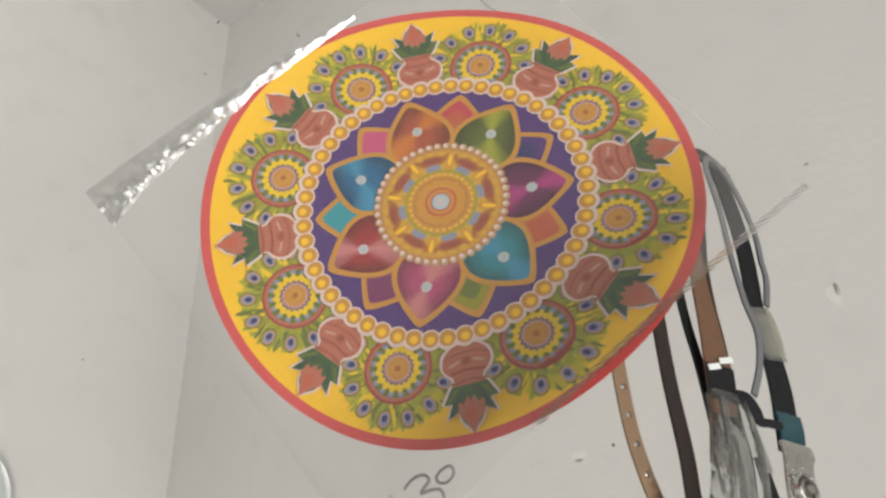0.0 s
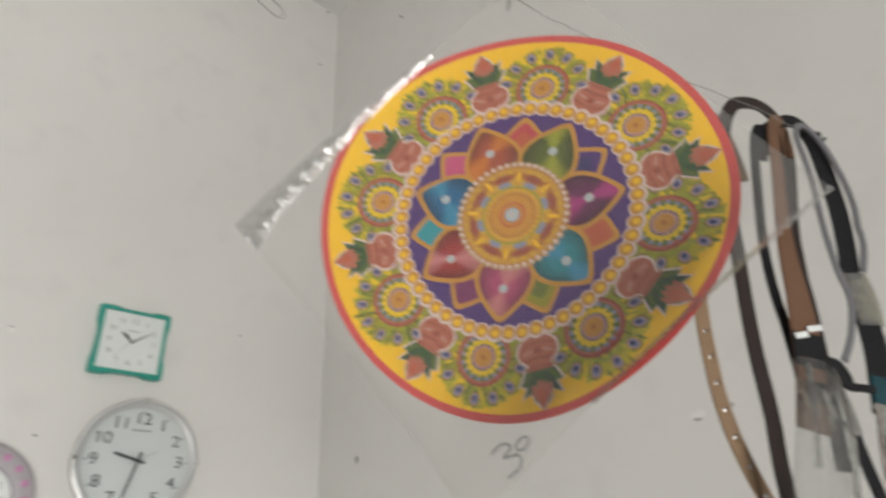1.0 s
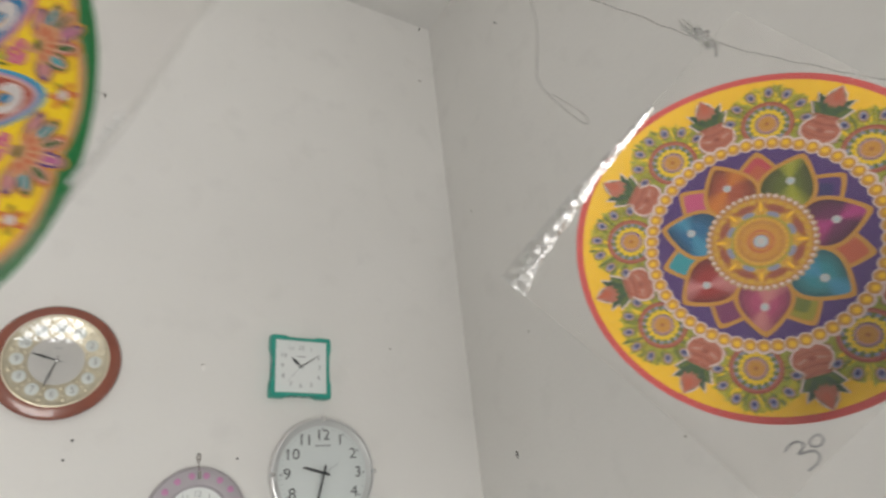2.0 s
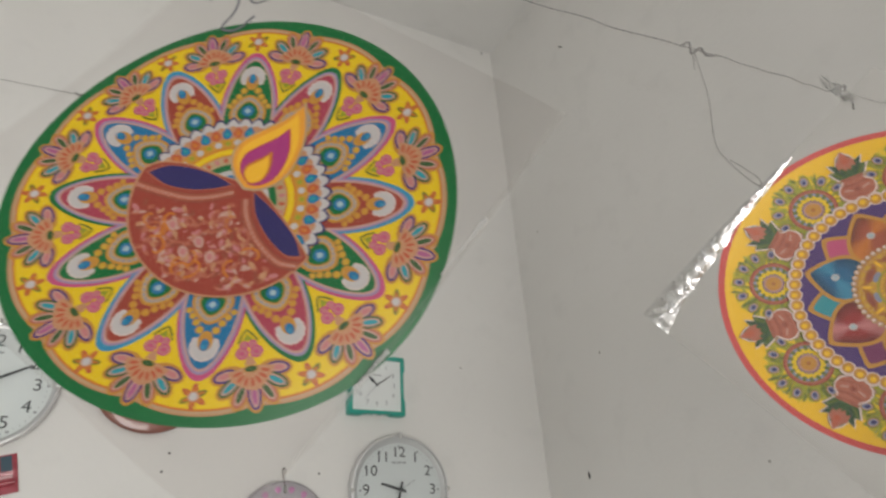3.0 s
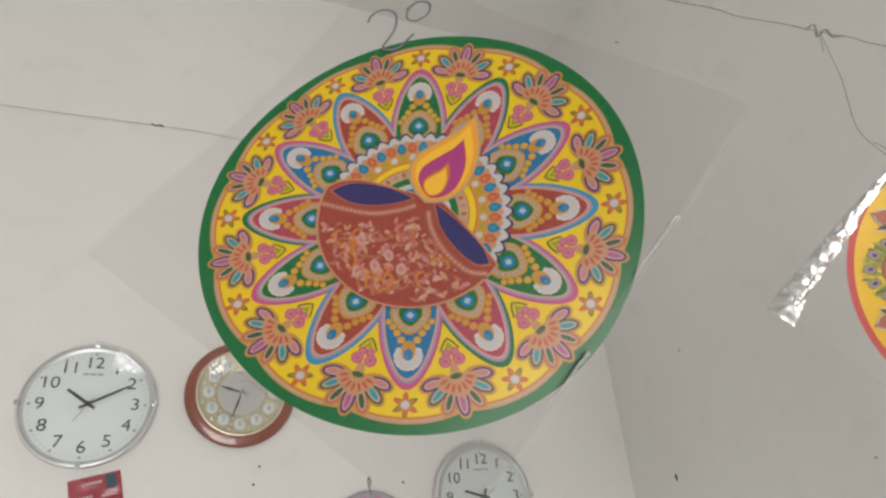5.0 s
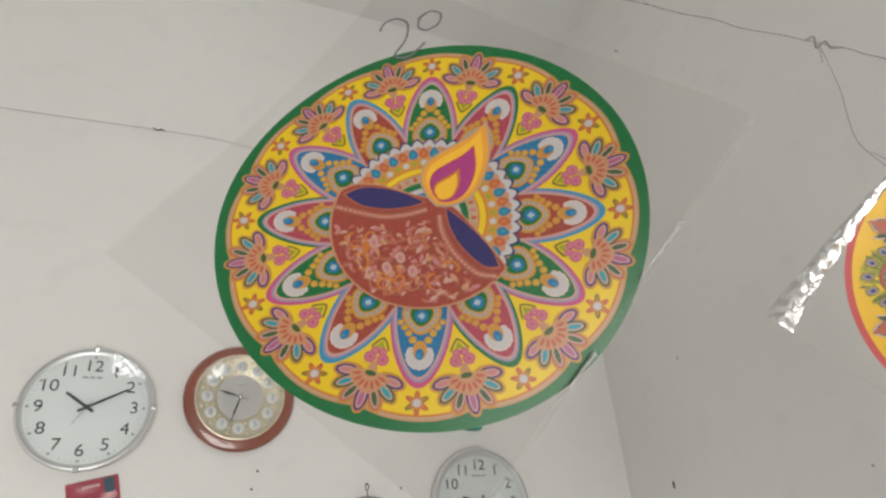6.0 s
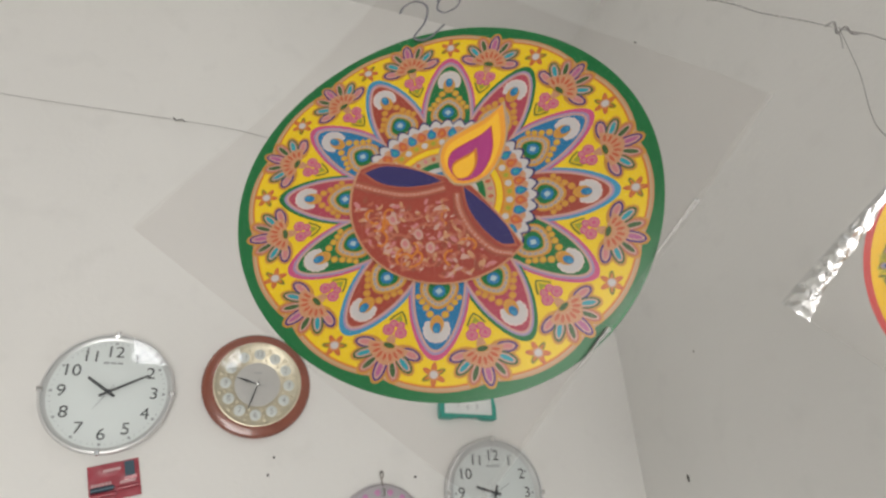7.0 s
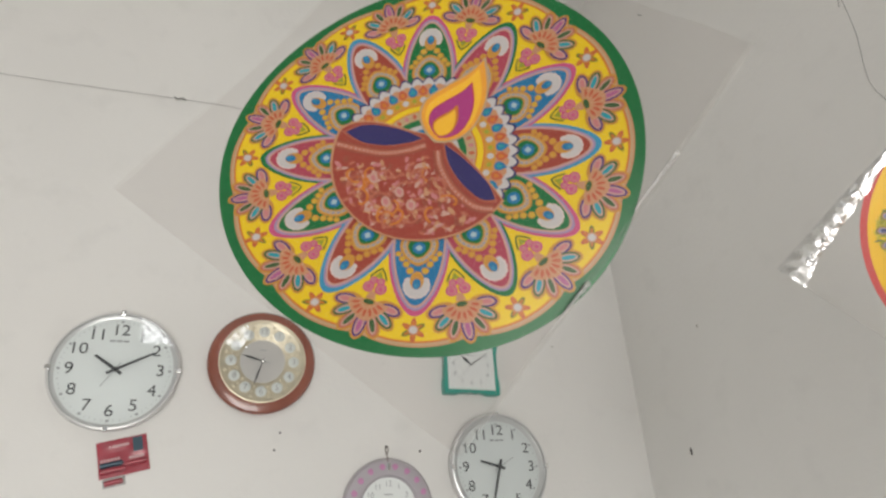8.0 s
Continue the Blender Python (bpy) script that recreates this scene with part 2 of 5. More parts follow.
def sleeve(sheet, e_turn, lo1, hi1, lo2, hi2, parent, mat, seam, skew=0.0, seam_from=None):
    """The clear sleeve: a front and a back film with a welded seam along one edge."""
    c, s = math.cos(radians(e_turn)), math.sin(radians(e_turn))
    n1, n2 = 44, 48
    for name, lift, seed in (("back_film", -0.0006, 3.0), ("front_film", 0.0066, 7.0)):
        bm = bmesh.new()
        grid = []
        for i in range(n1 + 1):
            row = []
            for j in range(n2 + 1):
                p = lo1 + (hi1 - lo1) * i / n1
                q = lo2 + (hi2 - skew * (i / n1) ** 2 - lo2) * j / n2
                x, y = c * p - s * q, s * p + c * q
                r = math.hypot(x, y)
                edge = min(i, n1 - i, j, n2 - j) / 1.6
                slack = 0.0012 * max(0.0, r - 1.0) * 6
                wob = noise.noise(Vector((x * 3.1, y * 3.1, seed))) * slack + noise.noise(Vector((x * 9, y * 9, seed + 4))) * slack * 0.35
                row.append(bm.verts.new(sheet.raw(x, y, (0.0008 if lift > 0 else -0.0004) + lift * min(1.0, edge) * 0.7 + wob)))
            grid.append(row)
        for i in range(n1):
            for j in range(n2):
                bm.faces.new((grid[i][j], grid[i + 1][j], grid[i + 1][j + 1], grid[i][j + 1])).smooth = True
        part(name, bm, mat, parent, "clear plastic film")
    bm = bmesh.new()
    last = None
    for j in range(n2 + 1):
        start = lo2 if seam_from is None else seam_from
        q = start + (hi2 - skew - start) * j / n2
        row = []
        for k in range(5):
            p = hi1 + (k - 3) * 0.007
            zig = 0.0002 * (1 if (j + k) % 2 else -1)
            row.append(bm.verts.new(sheet.raw(c * p - s * q, s * p + c * q, 0.0006 + zig)))
        if last:
            for k in range(4):
                bm.faces.new((last[k], row[k], row[k + 1], last[k + 1]))
        last = row
    part("welded_seam", bm, seam, parent, "crimped welded edge")


FILM = clear("clear_film", (0.962, 0.955, 0.952), 0.10, 0.006, 0.2, 22, 0.008)
# raised haze puts the whitish reflected veil over the pot sticker into the film
FILM_VEILED = clear("veiled_film", (0.97, 0.965, 0.96), 0.10, 0.035, 0.25, 22, 0.065)
SEAM = clear("crimped_film", (0.975, 0.975, 0.97), 0.16, 0.06, 0.3, 120, 0.06)
PENCIL = material("marker_grey", (0.13, 0.13, 0.145), 0.6)
FAINT = material("faint_marker_grey", (0.33, 0.33, 0.35), 0.6)


# milky white haze and strong reflection put the edge glare into the film
GLARE_CREASE = clear("glare_creased_film", (0.94, 0.94, 0.92), 0.30, 0.60, 0.35, 110, 0.40)


def crease(sheet, e_turn, p, q0, q1, w, parent, seed):
    """A rolled, crumpled edge of the sleeve, whitened for the glare along it."""
    c, s = math.cos(radians(e_turn)), math.sin(radians(e_turn))
    bm = bmesh.new()
    n, last = 90, None
    for j in range(n + 1):
        t = j / n
        q = q0 + (q1 - q0) * t
        ww = w * (1 - 0.85 * t ** 0.6) * (0.9 + 0.25 * noise.noise(Vector((t * 9, seed, 0))))
        row = []
        for k in range(9):
            a = math.pi * k / 8
            x, lift = p + ww * k / 8, 0.0034 * (1 - 0.6 * t) * math.sin(a) * (0.8 + 0.9 * noise.noise(Vector((t * 30, k * 0.6, seed))))
            row.append(bm.verts.new(sheet.raw(c * x - s * q, s * x + c * q, 0.0012 + lift)))
        if last:
            for k in range(8):
                bm.faces.new((last[k], row[k], row[k + 1], last[k + 1])).smooth = True
        last = row
    return part("creased_edge", bm, GLARE_CREASE, parent, "creased film edge, whitened for its glare")


def disc_field(name, sheet, r, m, layer, parent, label="", inner=0.0, edge=None, n=120, rings=9):
    mo = Motif(name, sheet, base=layer)
    if inner:
        for k in range(rings):
            a, b = inner + (r - inner) * k / rings, inner + (r - inner) * (k + 1) / rings
            mo.ring(circle(b, n), circle(a, n), m, 0)
    else:
        mo.fill(edge or circle(r, n), m, 0, rings)
    return mo.done(parent, label)


# ---- the green-bordered sticker with an oil lamp
lamp_sheet = Sheet((-1.3226, -1.5925, 1.7692), (0.0619, -0.0405, 0.0434), (-0.0426, 0.0170, 0.0716),
                   (0.0992, 0.0084, 0.0507, 0.0119, -0.0419, -0.0253, 0.0284, 0.0270, -0.0256, 0.0218, 0.0119, -0.0714), -38.23, 0.00005)
lamp_sticker = tagged(new("rangoli_sticker"), "round green-bordered oil-lamp rangoli sticker in a clear sleeve", "sticker", "rangoli stickers")
S = lamp_sheet
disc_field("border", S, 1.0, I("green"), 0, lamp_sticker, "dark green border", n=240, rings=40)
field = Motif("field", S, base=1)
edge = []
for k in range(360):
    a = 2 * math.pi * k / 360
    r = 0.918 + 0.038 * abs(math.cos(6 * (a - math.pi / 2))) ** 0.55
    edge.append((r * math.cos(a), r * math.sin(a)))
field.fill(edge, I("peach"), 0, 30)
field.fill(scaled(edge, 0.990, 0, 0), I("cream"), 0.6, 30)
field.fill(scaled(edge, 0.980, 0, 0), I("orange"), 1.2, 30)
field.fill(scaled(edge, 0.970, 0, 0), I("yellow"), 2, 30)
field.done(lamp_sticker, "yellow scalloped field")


def egg(w, h0, h1, n=44):
    """A petal outline, broad in the middle and drawn in towards its foot."""
    out = []
    for j in range(n):
        t = 2 * math.pi * j / n
        y = (h0 + h1) / 2 - (h1 - h0) / 2 * math.cos(t)
        u = (y - h0) / (h1 - h0)
        out.append((w * math.sin(t) * (0.90 + 0.30 * math.sin(math.pi * min(1, u * 0.8))) * (1 - 0.14 * u), y))
    return out


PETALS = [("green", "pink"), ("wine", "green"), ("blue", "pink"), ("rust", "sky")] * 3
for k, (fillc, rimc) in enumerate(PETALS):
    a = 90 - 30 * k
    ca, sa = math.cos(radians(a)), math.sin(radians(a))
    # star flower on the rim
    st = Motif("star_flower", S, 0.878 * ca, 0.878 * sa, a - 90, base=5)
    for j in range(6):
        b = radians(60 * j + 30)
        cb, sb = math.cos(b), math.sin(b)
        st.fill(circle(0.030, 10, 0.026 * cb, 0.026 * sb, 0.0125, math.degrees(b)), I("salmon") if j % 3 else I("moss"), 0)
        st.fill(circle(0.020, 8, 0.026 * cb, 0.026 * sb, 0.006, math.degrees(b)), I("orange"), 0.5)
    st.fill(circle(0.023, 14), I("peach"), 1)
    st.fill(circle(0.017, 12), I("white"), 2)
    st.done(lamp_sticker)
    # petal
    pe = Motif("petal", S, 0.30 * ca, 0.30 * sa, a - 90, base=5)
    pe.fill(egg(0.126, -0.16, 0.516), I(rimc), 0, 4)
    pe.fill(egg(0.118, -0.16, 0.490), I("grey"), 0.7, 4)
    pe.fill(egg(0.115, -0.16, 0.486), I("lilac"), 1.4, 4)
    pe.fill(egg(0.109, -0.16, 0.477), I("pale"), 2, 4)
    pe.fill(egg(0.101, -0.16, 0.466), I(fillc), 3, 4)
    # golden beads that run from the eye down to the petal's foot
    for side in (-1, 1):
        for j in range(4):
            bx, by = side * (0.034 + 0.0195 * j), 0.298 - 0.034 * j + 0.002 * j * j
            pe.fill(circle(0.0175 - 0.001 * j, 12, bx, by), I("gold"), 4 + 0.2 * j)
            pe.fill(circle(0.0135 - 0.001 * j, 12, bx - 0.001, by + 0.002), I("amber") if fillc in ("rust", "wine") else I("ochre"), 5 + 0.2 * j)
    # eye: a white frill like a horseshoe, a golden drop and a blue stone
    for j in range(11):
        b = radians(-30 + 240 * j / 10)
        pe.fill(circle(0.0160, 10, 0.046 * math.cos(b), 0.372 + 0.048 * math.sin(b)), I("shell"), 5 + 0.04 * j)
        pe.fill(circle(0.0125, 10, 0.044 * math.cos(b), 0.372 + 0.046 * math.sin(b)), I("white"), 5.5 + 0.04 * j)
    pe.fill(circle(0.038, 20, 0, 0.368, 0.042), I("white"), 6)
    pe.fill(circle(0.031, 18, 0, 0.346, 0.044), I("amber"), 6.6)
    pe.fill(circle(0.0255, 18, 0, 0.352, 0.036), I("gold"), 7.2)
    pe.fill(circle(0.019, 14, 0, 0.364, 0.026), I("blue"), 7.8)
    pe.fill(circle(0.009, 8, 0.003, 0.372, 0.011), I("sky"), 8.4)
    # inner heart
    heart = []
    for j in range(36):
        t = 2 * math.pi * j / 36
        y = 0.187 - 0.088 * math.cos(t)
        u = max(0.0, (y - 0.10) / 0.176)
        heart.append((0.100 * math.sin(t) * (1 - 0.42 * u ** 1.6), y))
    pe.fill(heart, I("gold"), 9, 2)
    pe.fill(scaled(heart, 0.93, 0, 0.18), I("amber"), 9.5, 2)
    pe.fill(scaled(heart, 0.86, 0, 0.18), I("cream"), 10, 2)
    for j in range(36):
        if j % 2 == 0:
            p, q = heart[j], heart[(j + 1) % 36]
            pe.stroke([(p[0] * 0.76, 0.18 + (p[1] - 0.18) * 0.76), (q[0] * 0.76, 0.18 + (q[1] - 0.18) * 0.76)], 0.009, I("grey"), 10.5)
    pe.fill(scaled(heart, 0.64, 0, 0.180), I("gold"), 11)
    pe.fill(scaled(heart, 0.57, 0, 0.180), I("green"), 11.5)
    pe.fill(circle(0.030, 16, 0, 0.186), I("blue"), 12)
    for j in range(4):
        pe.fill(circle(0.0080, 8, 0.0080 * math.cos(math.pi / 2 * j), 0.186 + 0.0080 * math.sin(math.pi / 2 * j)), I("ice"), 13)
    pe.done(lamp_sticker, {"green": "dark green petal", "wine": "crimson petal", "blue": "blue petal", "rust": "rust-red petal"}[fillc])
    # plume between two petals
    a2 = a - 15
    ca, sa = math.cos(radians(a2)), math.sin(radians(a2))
    pl = Motif("plume", S, 0.775 * ca, 0.775 * sa, a2 - 90, base=6)
    TIPS = [("violet", "blush"), ("leaf", "teal"), ("clay", "leaf"), ("violet", "mauve"), ("clay", "leaf"), ("leaf", "teal"), ("violet", "blush")]
    for j, (rim, core) in enumerate(TIPS):
        b = -81 + 27 * j
        L = 0.148 + 0.026 * math.cos(radians(b))
        cx, cy = math.sin(radians(b)), math.cos(radians(b))
        for w, l0, l1, col, lay in ((0.076, 0.03, L + 0.013, "gold", 0), (0.054, 0.055, L + 0.001, rim, 1), (0.036, 0.066, L - 0.010, "pale", 2), (0.022, 0.080, L - 0.019, core, 3)):
            m = (l0 + l1) / 2
            pl.fill(circle((l1 - l0) / 2, 14, m * cx, m * cy, w / 2, 90 - b), I(col), lay * 0.9 + (0.0 if lay == 0 else (j % 2) * 0.4))
    fan_out = [(0.086 * math.sin(radians(-88 + 8 * j)) * (1 + 0.06 * math.cos(radians(8 * j * 4.5))), 0.090 * math.cos(radians(-88 + 8 * j)) * (1 + 0.06 * math.cos(radians(8 * j * 4.5)))) for j in range(23)]
    pl.fill(fan_out + [(0, -0.012)], I("peach"), 5, 1, (0, 0.02))
    for j in range(7):
        b = radians(-72 + 24 * j)
        pl.fill(circle(0.020, 8, 0.058 * math.sin(b), 0.058 * math.cos(b), 0.0075, 90 - math.degrees(b)), I("salmon"), 6)
    pl.fill(circle(0.029, 12, 0, 0.004, 0.015), I("gold"), 6.5)
    pl.fill(circle(0.025, 12, 0, 0.004, 0.0125), I("leaf"), 7)
    pl.fill([(-0.022, -0.012), (0.022, -0.012), (0.012, -0.05), (-0.012, -0.05)], I("peach"), 5)
    for sx in (-1, 1):
        for r, y, col, lay in ((0.027, -0.066, "pink", 5.5), (0.020, -0.066, "blush", 6), (0.010, -0.066, "pink", 6.5), (0.019, -0.100, "pink", 5.2), (0.012, -0.100, "blush", 5.8)):
            pl.fill(circle(r, 12, sx * (0.029 if y > -0.09 else 0.017), y), I(col), lay)
        pl.stroke([(sx * 0.040, -0.112), (sx * 0.020, -0.145), (0, -0.165)], 0.008, I("moss"), 5)
    pl.fill([(-0.020, -0.118), (0.020, -0.118), (0, -0.150)], I("lime"), 5.2)
    pl.done(lamp_sticker)

# scalloped medallion behind the lamp
me = Motif("medallion", S, base=22)
me.fill(scallop(0.436, 0.030, 44, 352), I("navy"), 0, 4)
me.fill(scallop(0.424, 0.030, 44, 352), I("white"), 1, 4)
me.fill(scallop(0.396, 0.016, 44, 264), I("peach"), 2, 4)
for j in range(44):
    b = 2 * math.pi * (j + 0.5) / 44
    drop = [(p[0] * math.cos(b - math.pi / 2) - p[1] * math.sin(b - math.pi / 2), p[0] * math.sin(b - math.pi / 2) + p[1] * math.cos(b - math.pi / 2)) for p in leaf(0.066, 0.046, 10, 1.0, 0.336)]
    me.fill(drop, I("salmon") if j % 2 else I("blue"), 3)
    me.fill(scaled(drop, 0.5, 0.362 * math.cos(b), 0.362 * math.sin(b)), I("orange") if j % 2 else I("teal"), 3.5)
me.fill(circle(0.338, 60), I("amber"), 4, 3)
for j in range(44):
    b = 2 * math.pi * (j + 0.5) / 44
    me.fill(circle(0.0165 if j % 2 else 0.013, 10, 0.313 * math.cos(b), 0.313 * math.sin(b)), I("white") if j % 2 else I("lime"), 5)
me.fill(circle(0.288, 60), I("orange"), 5.5, 3)
me.fill(circle(0.280, 60), I("yellow"), 6, 3)
me.fill(circle(0.252, 60), I("orange"), 6.4, 3)
me.fill(circle(0.245, 50), I("cream"), 7, 3)
for j in range(34):
    b = 2 * math.pi * j / 34
    me.fill(circle(0.015, 8, 0.224 * math.cos(b), 0.224 * math.sin(b), 0.010, math.degrees(b)), I("blush") if j % 2 else I("salmon"), 8)
me.fill(circle(0.200, 50), I("green"), 9, 2)
me.fill(circle(0.168, 40), I("white"), 10, 2)
me.fill(circle(0.142, 40), I("blue"), 11, 2)
me.done(lamp_sticker, "scalloped medallion behind the lamp")


def arc(points, n=6):
    """A smooth line through points."""
    out = []
    for i in range(len(points) - 1):
        p0, p1, p2, p3 = points[max(i - 1, 0)], points[i], points[i + 1], points[min(i + 2, len(points) - 1)]
        for j in range(n):
            t = j / n
            out.append(tuple(0.5 * (2 * b + (c - a) * t + (2 * a - 5 * b + 4 * c - d) * t * t + (3 * b - a - 3 * c + d) * t ** 3) for a, b, c, d in zip(p0, p1, p2, p3)))
    return out + [tuple(points[-1])]


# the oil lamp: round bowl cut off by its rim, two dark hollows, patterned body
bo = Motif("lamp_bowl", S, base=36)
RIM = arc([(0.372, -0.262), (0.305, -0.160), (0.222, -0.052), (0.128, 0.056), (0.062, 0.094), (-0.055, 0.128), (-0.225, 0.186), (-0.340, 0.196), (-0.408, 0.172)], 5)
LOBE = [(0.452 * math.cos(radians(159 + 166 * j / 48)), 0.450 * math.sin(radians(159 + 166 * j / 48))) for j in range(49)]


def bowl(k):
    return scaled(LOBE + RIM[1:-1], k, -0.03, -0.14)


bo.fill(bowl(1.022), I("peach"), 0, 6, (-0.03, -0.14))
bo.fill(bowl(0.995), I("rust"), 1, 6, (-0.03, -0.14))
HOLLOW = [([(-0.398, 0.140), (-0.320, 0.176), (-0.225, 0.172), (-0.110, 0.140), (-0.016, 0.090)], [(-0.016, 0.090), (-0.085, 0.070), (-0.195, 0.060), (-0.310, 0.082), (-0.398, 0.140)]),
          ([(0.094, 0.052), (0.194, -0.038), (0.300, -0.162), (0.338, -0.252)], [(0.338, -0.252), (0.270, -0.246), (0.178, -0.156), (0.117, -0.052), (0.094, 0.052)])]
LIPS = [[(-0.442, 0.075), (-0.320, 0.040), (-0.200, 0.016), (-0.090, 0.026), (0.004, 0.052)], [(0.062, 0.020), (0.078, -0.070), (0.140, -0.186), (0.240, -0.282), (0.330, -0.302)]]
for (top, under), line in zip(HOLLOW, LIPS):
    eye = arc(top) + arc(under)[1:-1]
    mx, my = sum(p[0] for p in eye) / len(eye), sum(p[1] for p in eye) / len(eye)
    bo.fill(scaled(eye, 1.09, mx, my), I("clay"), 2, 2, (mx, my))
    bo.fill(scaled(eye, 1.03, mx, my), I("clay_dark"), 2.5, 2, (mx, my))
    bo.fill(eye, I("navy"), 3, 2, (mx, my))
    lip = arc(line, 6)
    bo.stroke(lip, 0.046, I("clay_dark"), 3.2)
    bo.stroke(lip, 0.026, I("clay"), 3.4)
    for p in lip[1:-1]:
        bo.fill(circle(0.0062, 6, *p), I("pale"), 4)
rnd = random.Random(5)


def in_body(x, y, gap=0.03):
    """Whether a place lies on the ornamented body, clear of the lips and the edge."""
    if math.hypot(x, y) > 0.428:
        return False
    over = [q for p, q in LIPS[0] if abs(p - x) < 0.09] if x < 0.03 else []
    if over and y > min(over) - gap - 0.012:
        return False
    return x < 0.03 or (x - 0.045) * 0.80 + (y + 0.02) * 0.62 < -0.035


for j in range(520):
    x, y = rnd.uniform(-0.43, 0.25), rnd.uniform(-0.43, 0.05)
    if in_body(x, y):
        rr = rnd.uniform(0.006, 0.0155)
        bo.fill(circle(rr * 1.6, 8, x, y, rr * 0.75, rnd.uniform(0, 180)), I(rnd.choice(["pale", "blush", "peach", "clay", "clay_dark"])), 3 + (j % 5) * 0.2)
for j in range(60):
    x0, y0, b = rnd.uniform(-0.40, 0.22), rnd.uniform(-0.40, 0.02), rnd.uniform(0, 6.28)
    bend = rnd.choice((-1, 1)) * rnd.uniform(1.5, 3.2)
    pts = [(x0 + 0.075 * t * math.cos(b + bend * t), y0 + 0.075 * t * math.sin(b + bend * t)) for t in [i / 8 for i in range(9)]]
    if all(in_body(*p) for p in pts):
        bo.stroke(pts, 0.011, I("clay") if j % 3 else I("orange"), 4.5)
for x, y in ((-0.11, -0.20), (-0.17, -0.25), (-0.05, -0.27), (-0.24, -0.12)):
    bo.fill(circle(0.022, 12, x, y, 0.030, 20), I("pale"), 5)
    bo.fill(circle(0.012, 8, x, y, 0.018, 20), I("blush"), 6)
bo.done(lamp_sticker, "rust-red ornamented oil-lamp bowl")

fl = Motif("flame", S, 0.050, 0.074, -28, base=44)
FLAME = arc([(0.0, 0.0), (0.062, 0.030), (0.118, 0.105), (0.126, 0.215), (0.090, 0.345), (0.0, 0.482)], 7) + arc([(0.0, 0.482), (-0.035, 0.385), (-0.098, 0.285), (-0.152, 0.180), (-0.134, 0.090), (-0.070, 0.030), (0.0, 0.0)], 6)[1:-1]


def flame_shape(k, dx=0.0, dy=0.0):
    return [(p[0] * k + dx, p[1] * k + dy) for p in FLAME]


fl.fill(scaled(FLAME, 1.07, 0, 0.18), I("cream"), 0, 4, (0, 0.18))
fl.fill(FLAME, I("flame"), 1, 4, (0, 0.18))
fl.fill(scaled(FLAME, 0.86, 0.005, 0.13), I("flame_light"), 1.4, 4, (0, 0.16))
fl.fill(flame_shape(0.70, 0.006, 0.018), I("crimson"), 2, 3, (0, 0.12))
fl.fill(flame_shape(0.66, 0.006, 0.022), I("magenta"), 2.4, 3, (0, 0.12))
fl.fill(flame_shape(0.40, 0.0, 0.024), I("orange"), 3, 2, (0, 0.08))
fl.fill(flame_shape(0.33, 0.0, 0.030), I("flame_light"), 3.4, 2, (0, 0.08))
fl.done(lamp_sticker, "orange and magenta flame")
sleeve(S, -73.5, -1.10, 0.98, -1.02, 1.11, lamp_sticker, FILM, SEAM)
# pale strips added where the seam glints
crease(S, -73.5, 0.955, 0.57, 0.28, 0.034, lamp_sticker, 8.0)
crease(S, -73.5, 0.965, -0.10, -0.36, 0.030, lamp_sticker, 2.0)


pr = Motif("price_mark", S, base=22)
pr.stroke(arc([(-0.293, 1.145), (-0.270, 1.195), (-0.205, 1.215), (-0.141, 1.169), (-0.146, 1.066), (-0.200, 0.972), (-0.160, 0.946), (-0.110, 0.958), (-0.038, 1.030)]), 0.0135, PENCIL, 0)
pr.stroke(arc([(-0.088, 1.190), (-0.027, 1.228), (0.037, 1.205), (0.030, 1.140), (-0.035, 1.108), (-0.080, 1.138), (-0.070, 1.195), (-0.020, 1.232)]), 0.012, PENCIL, 0.5)
pr.done(lamp_sticker, "handwritten price 20 in grey marker")

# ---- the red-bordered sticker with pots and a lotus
INK_TONE.update(run="pot_", tone=1.0)
pot_sheet = Sheet((-0.8398, -1.5934, 1.7989), (0.0525, -0.1128, -0.0106), (-0.0065, -0.0159, 0.1202),
                  (0.1129, -0.1245, 0.0122, -0.0123, -0.1054, 0.1359, -0.0278, -0.0006, -0.1075, 0.1930, -0.1239, 0.0281))
pot_sticker = tagged(new("rangoli_sticker"), "round red-bordered lotus and pot rangoli sticker in a clear sleeve", "sticker", "rangoli stickers")
S = pot_sheet
CUT = (-0.012, 0.013)
disc_field("border", S, 1.0, I("border"), 0, pot_sticker, "coral red border", edge=circle(1.02, 240, *CUT), rings=40)
disc_field("field", S, 1.0, I("sun"), 1, pot_sticker, "golden yellow field", edge=circle(0.980, 240, *CUT), rings=40)
POT0 = 99.05
rnd = random.Random(9)
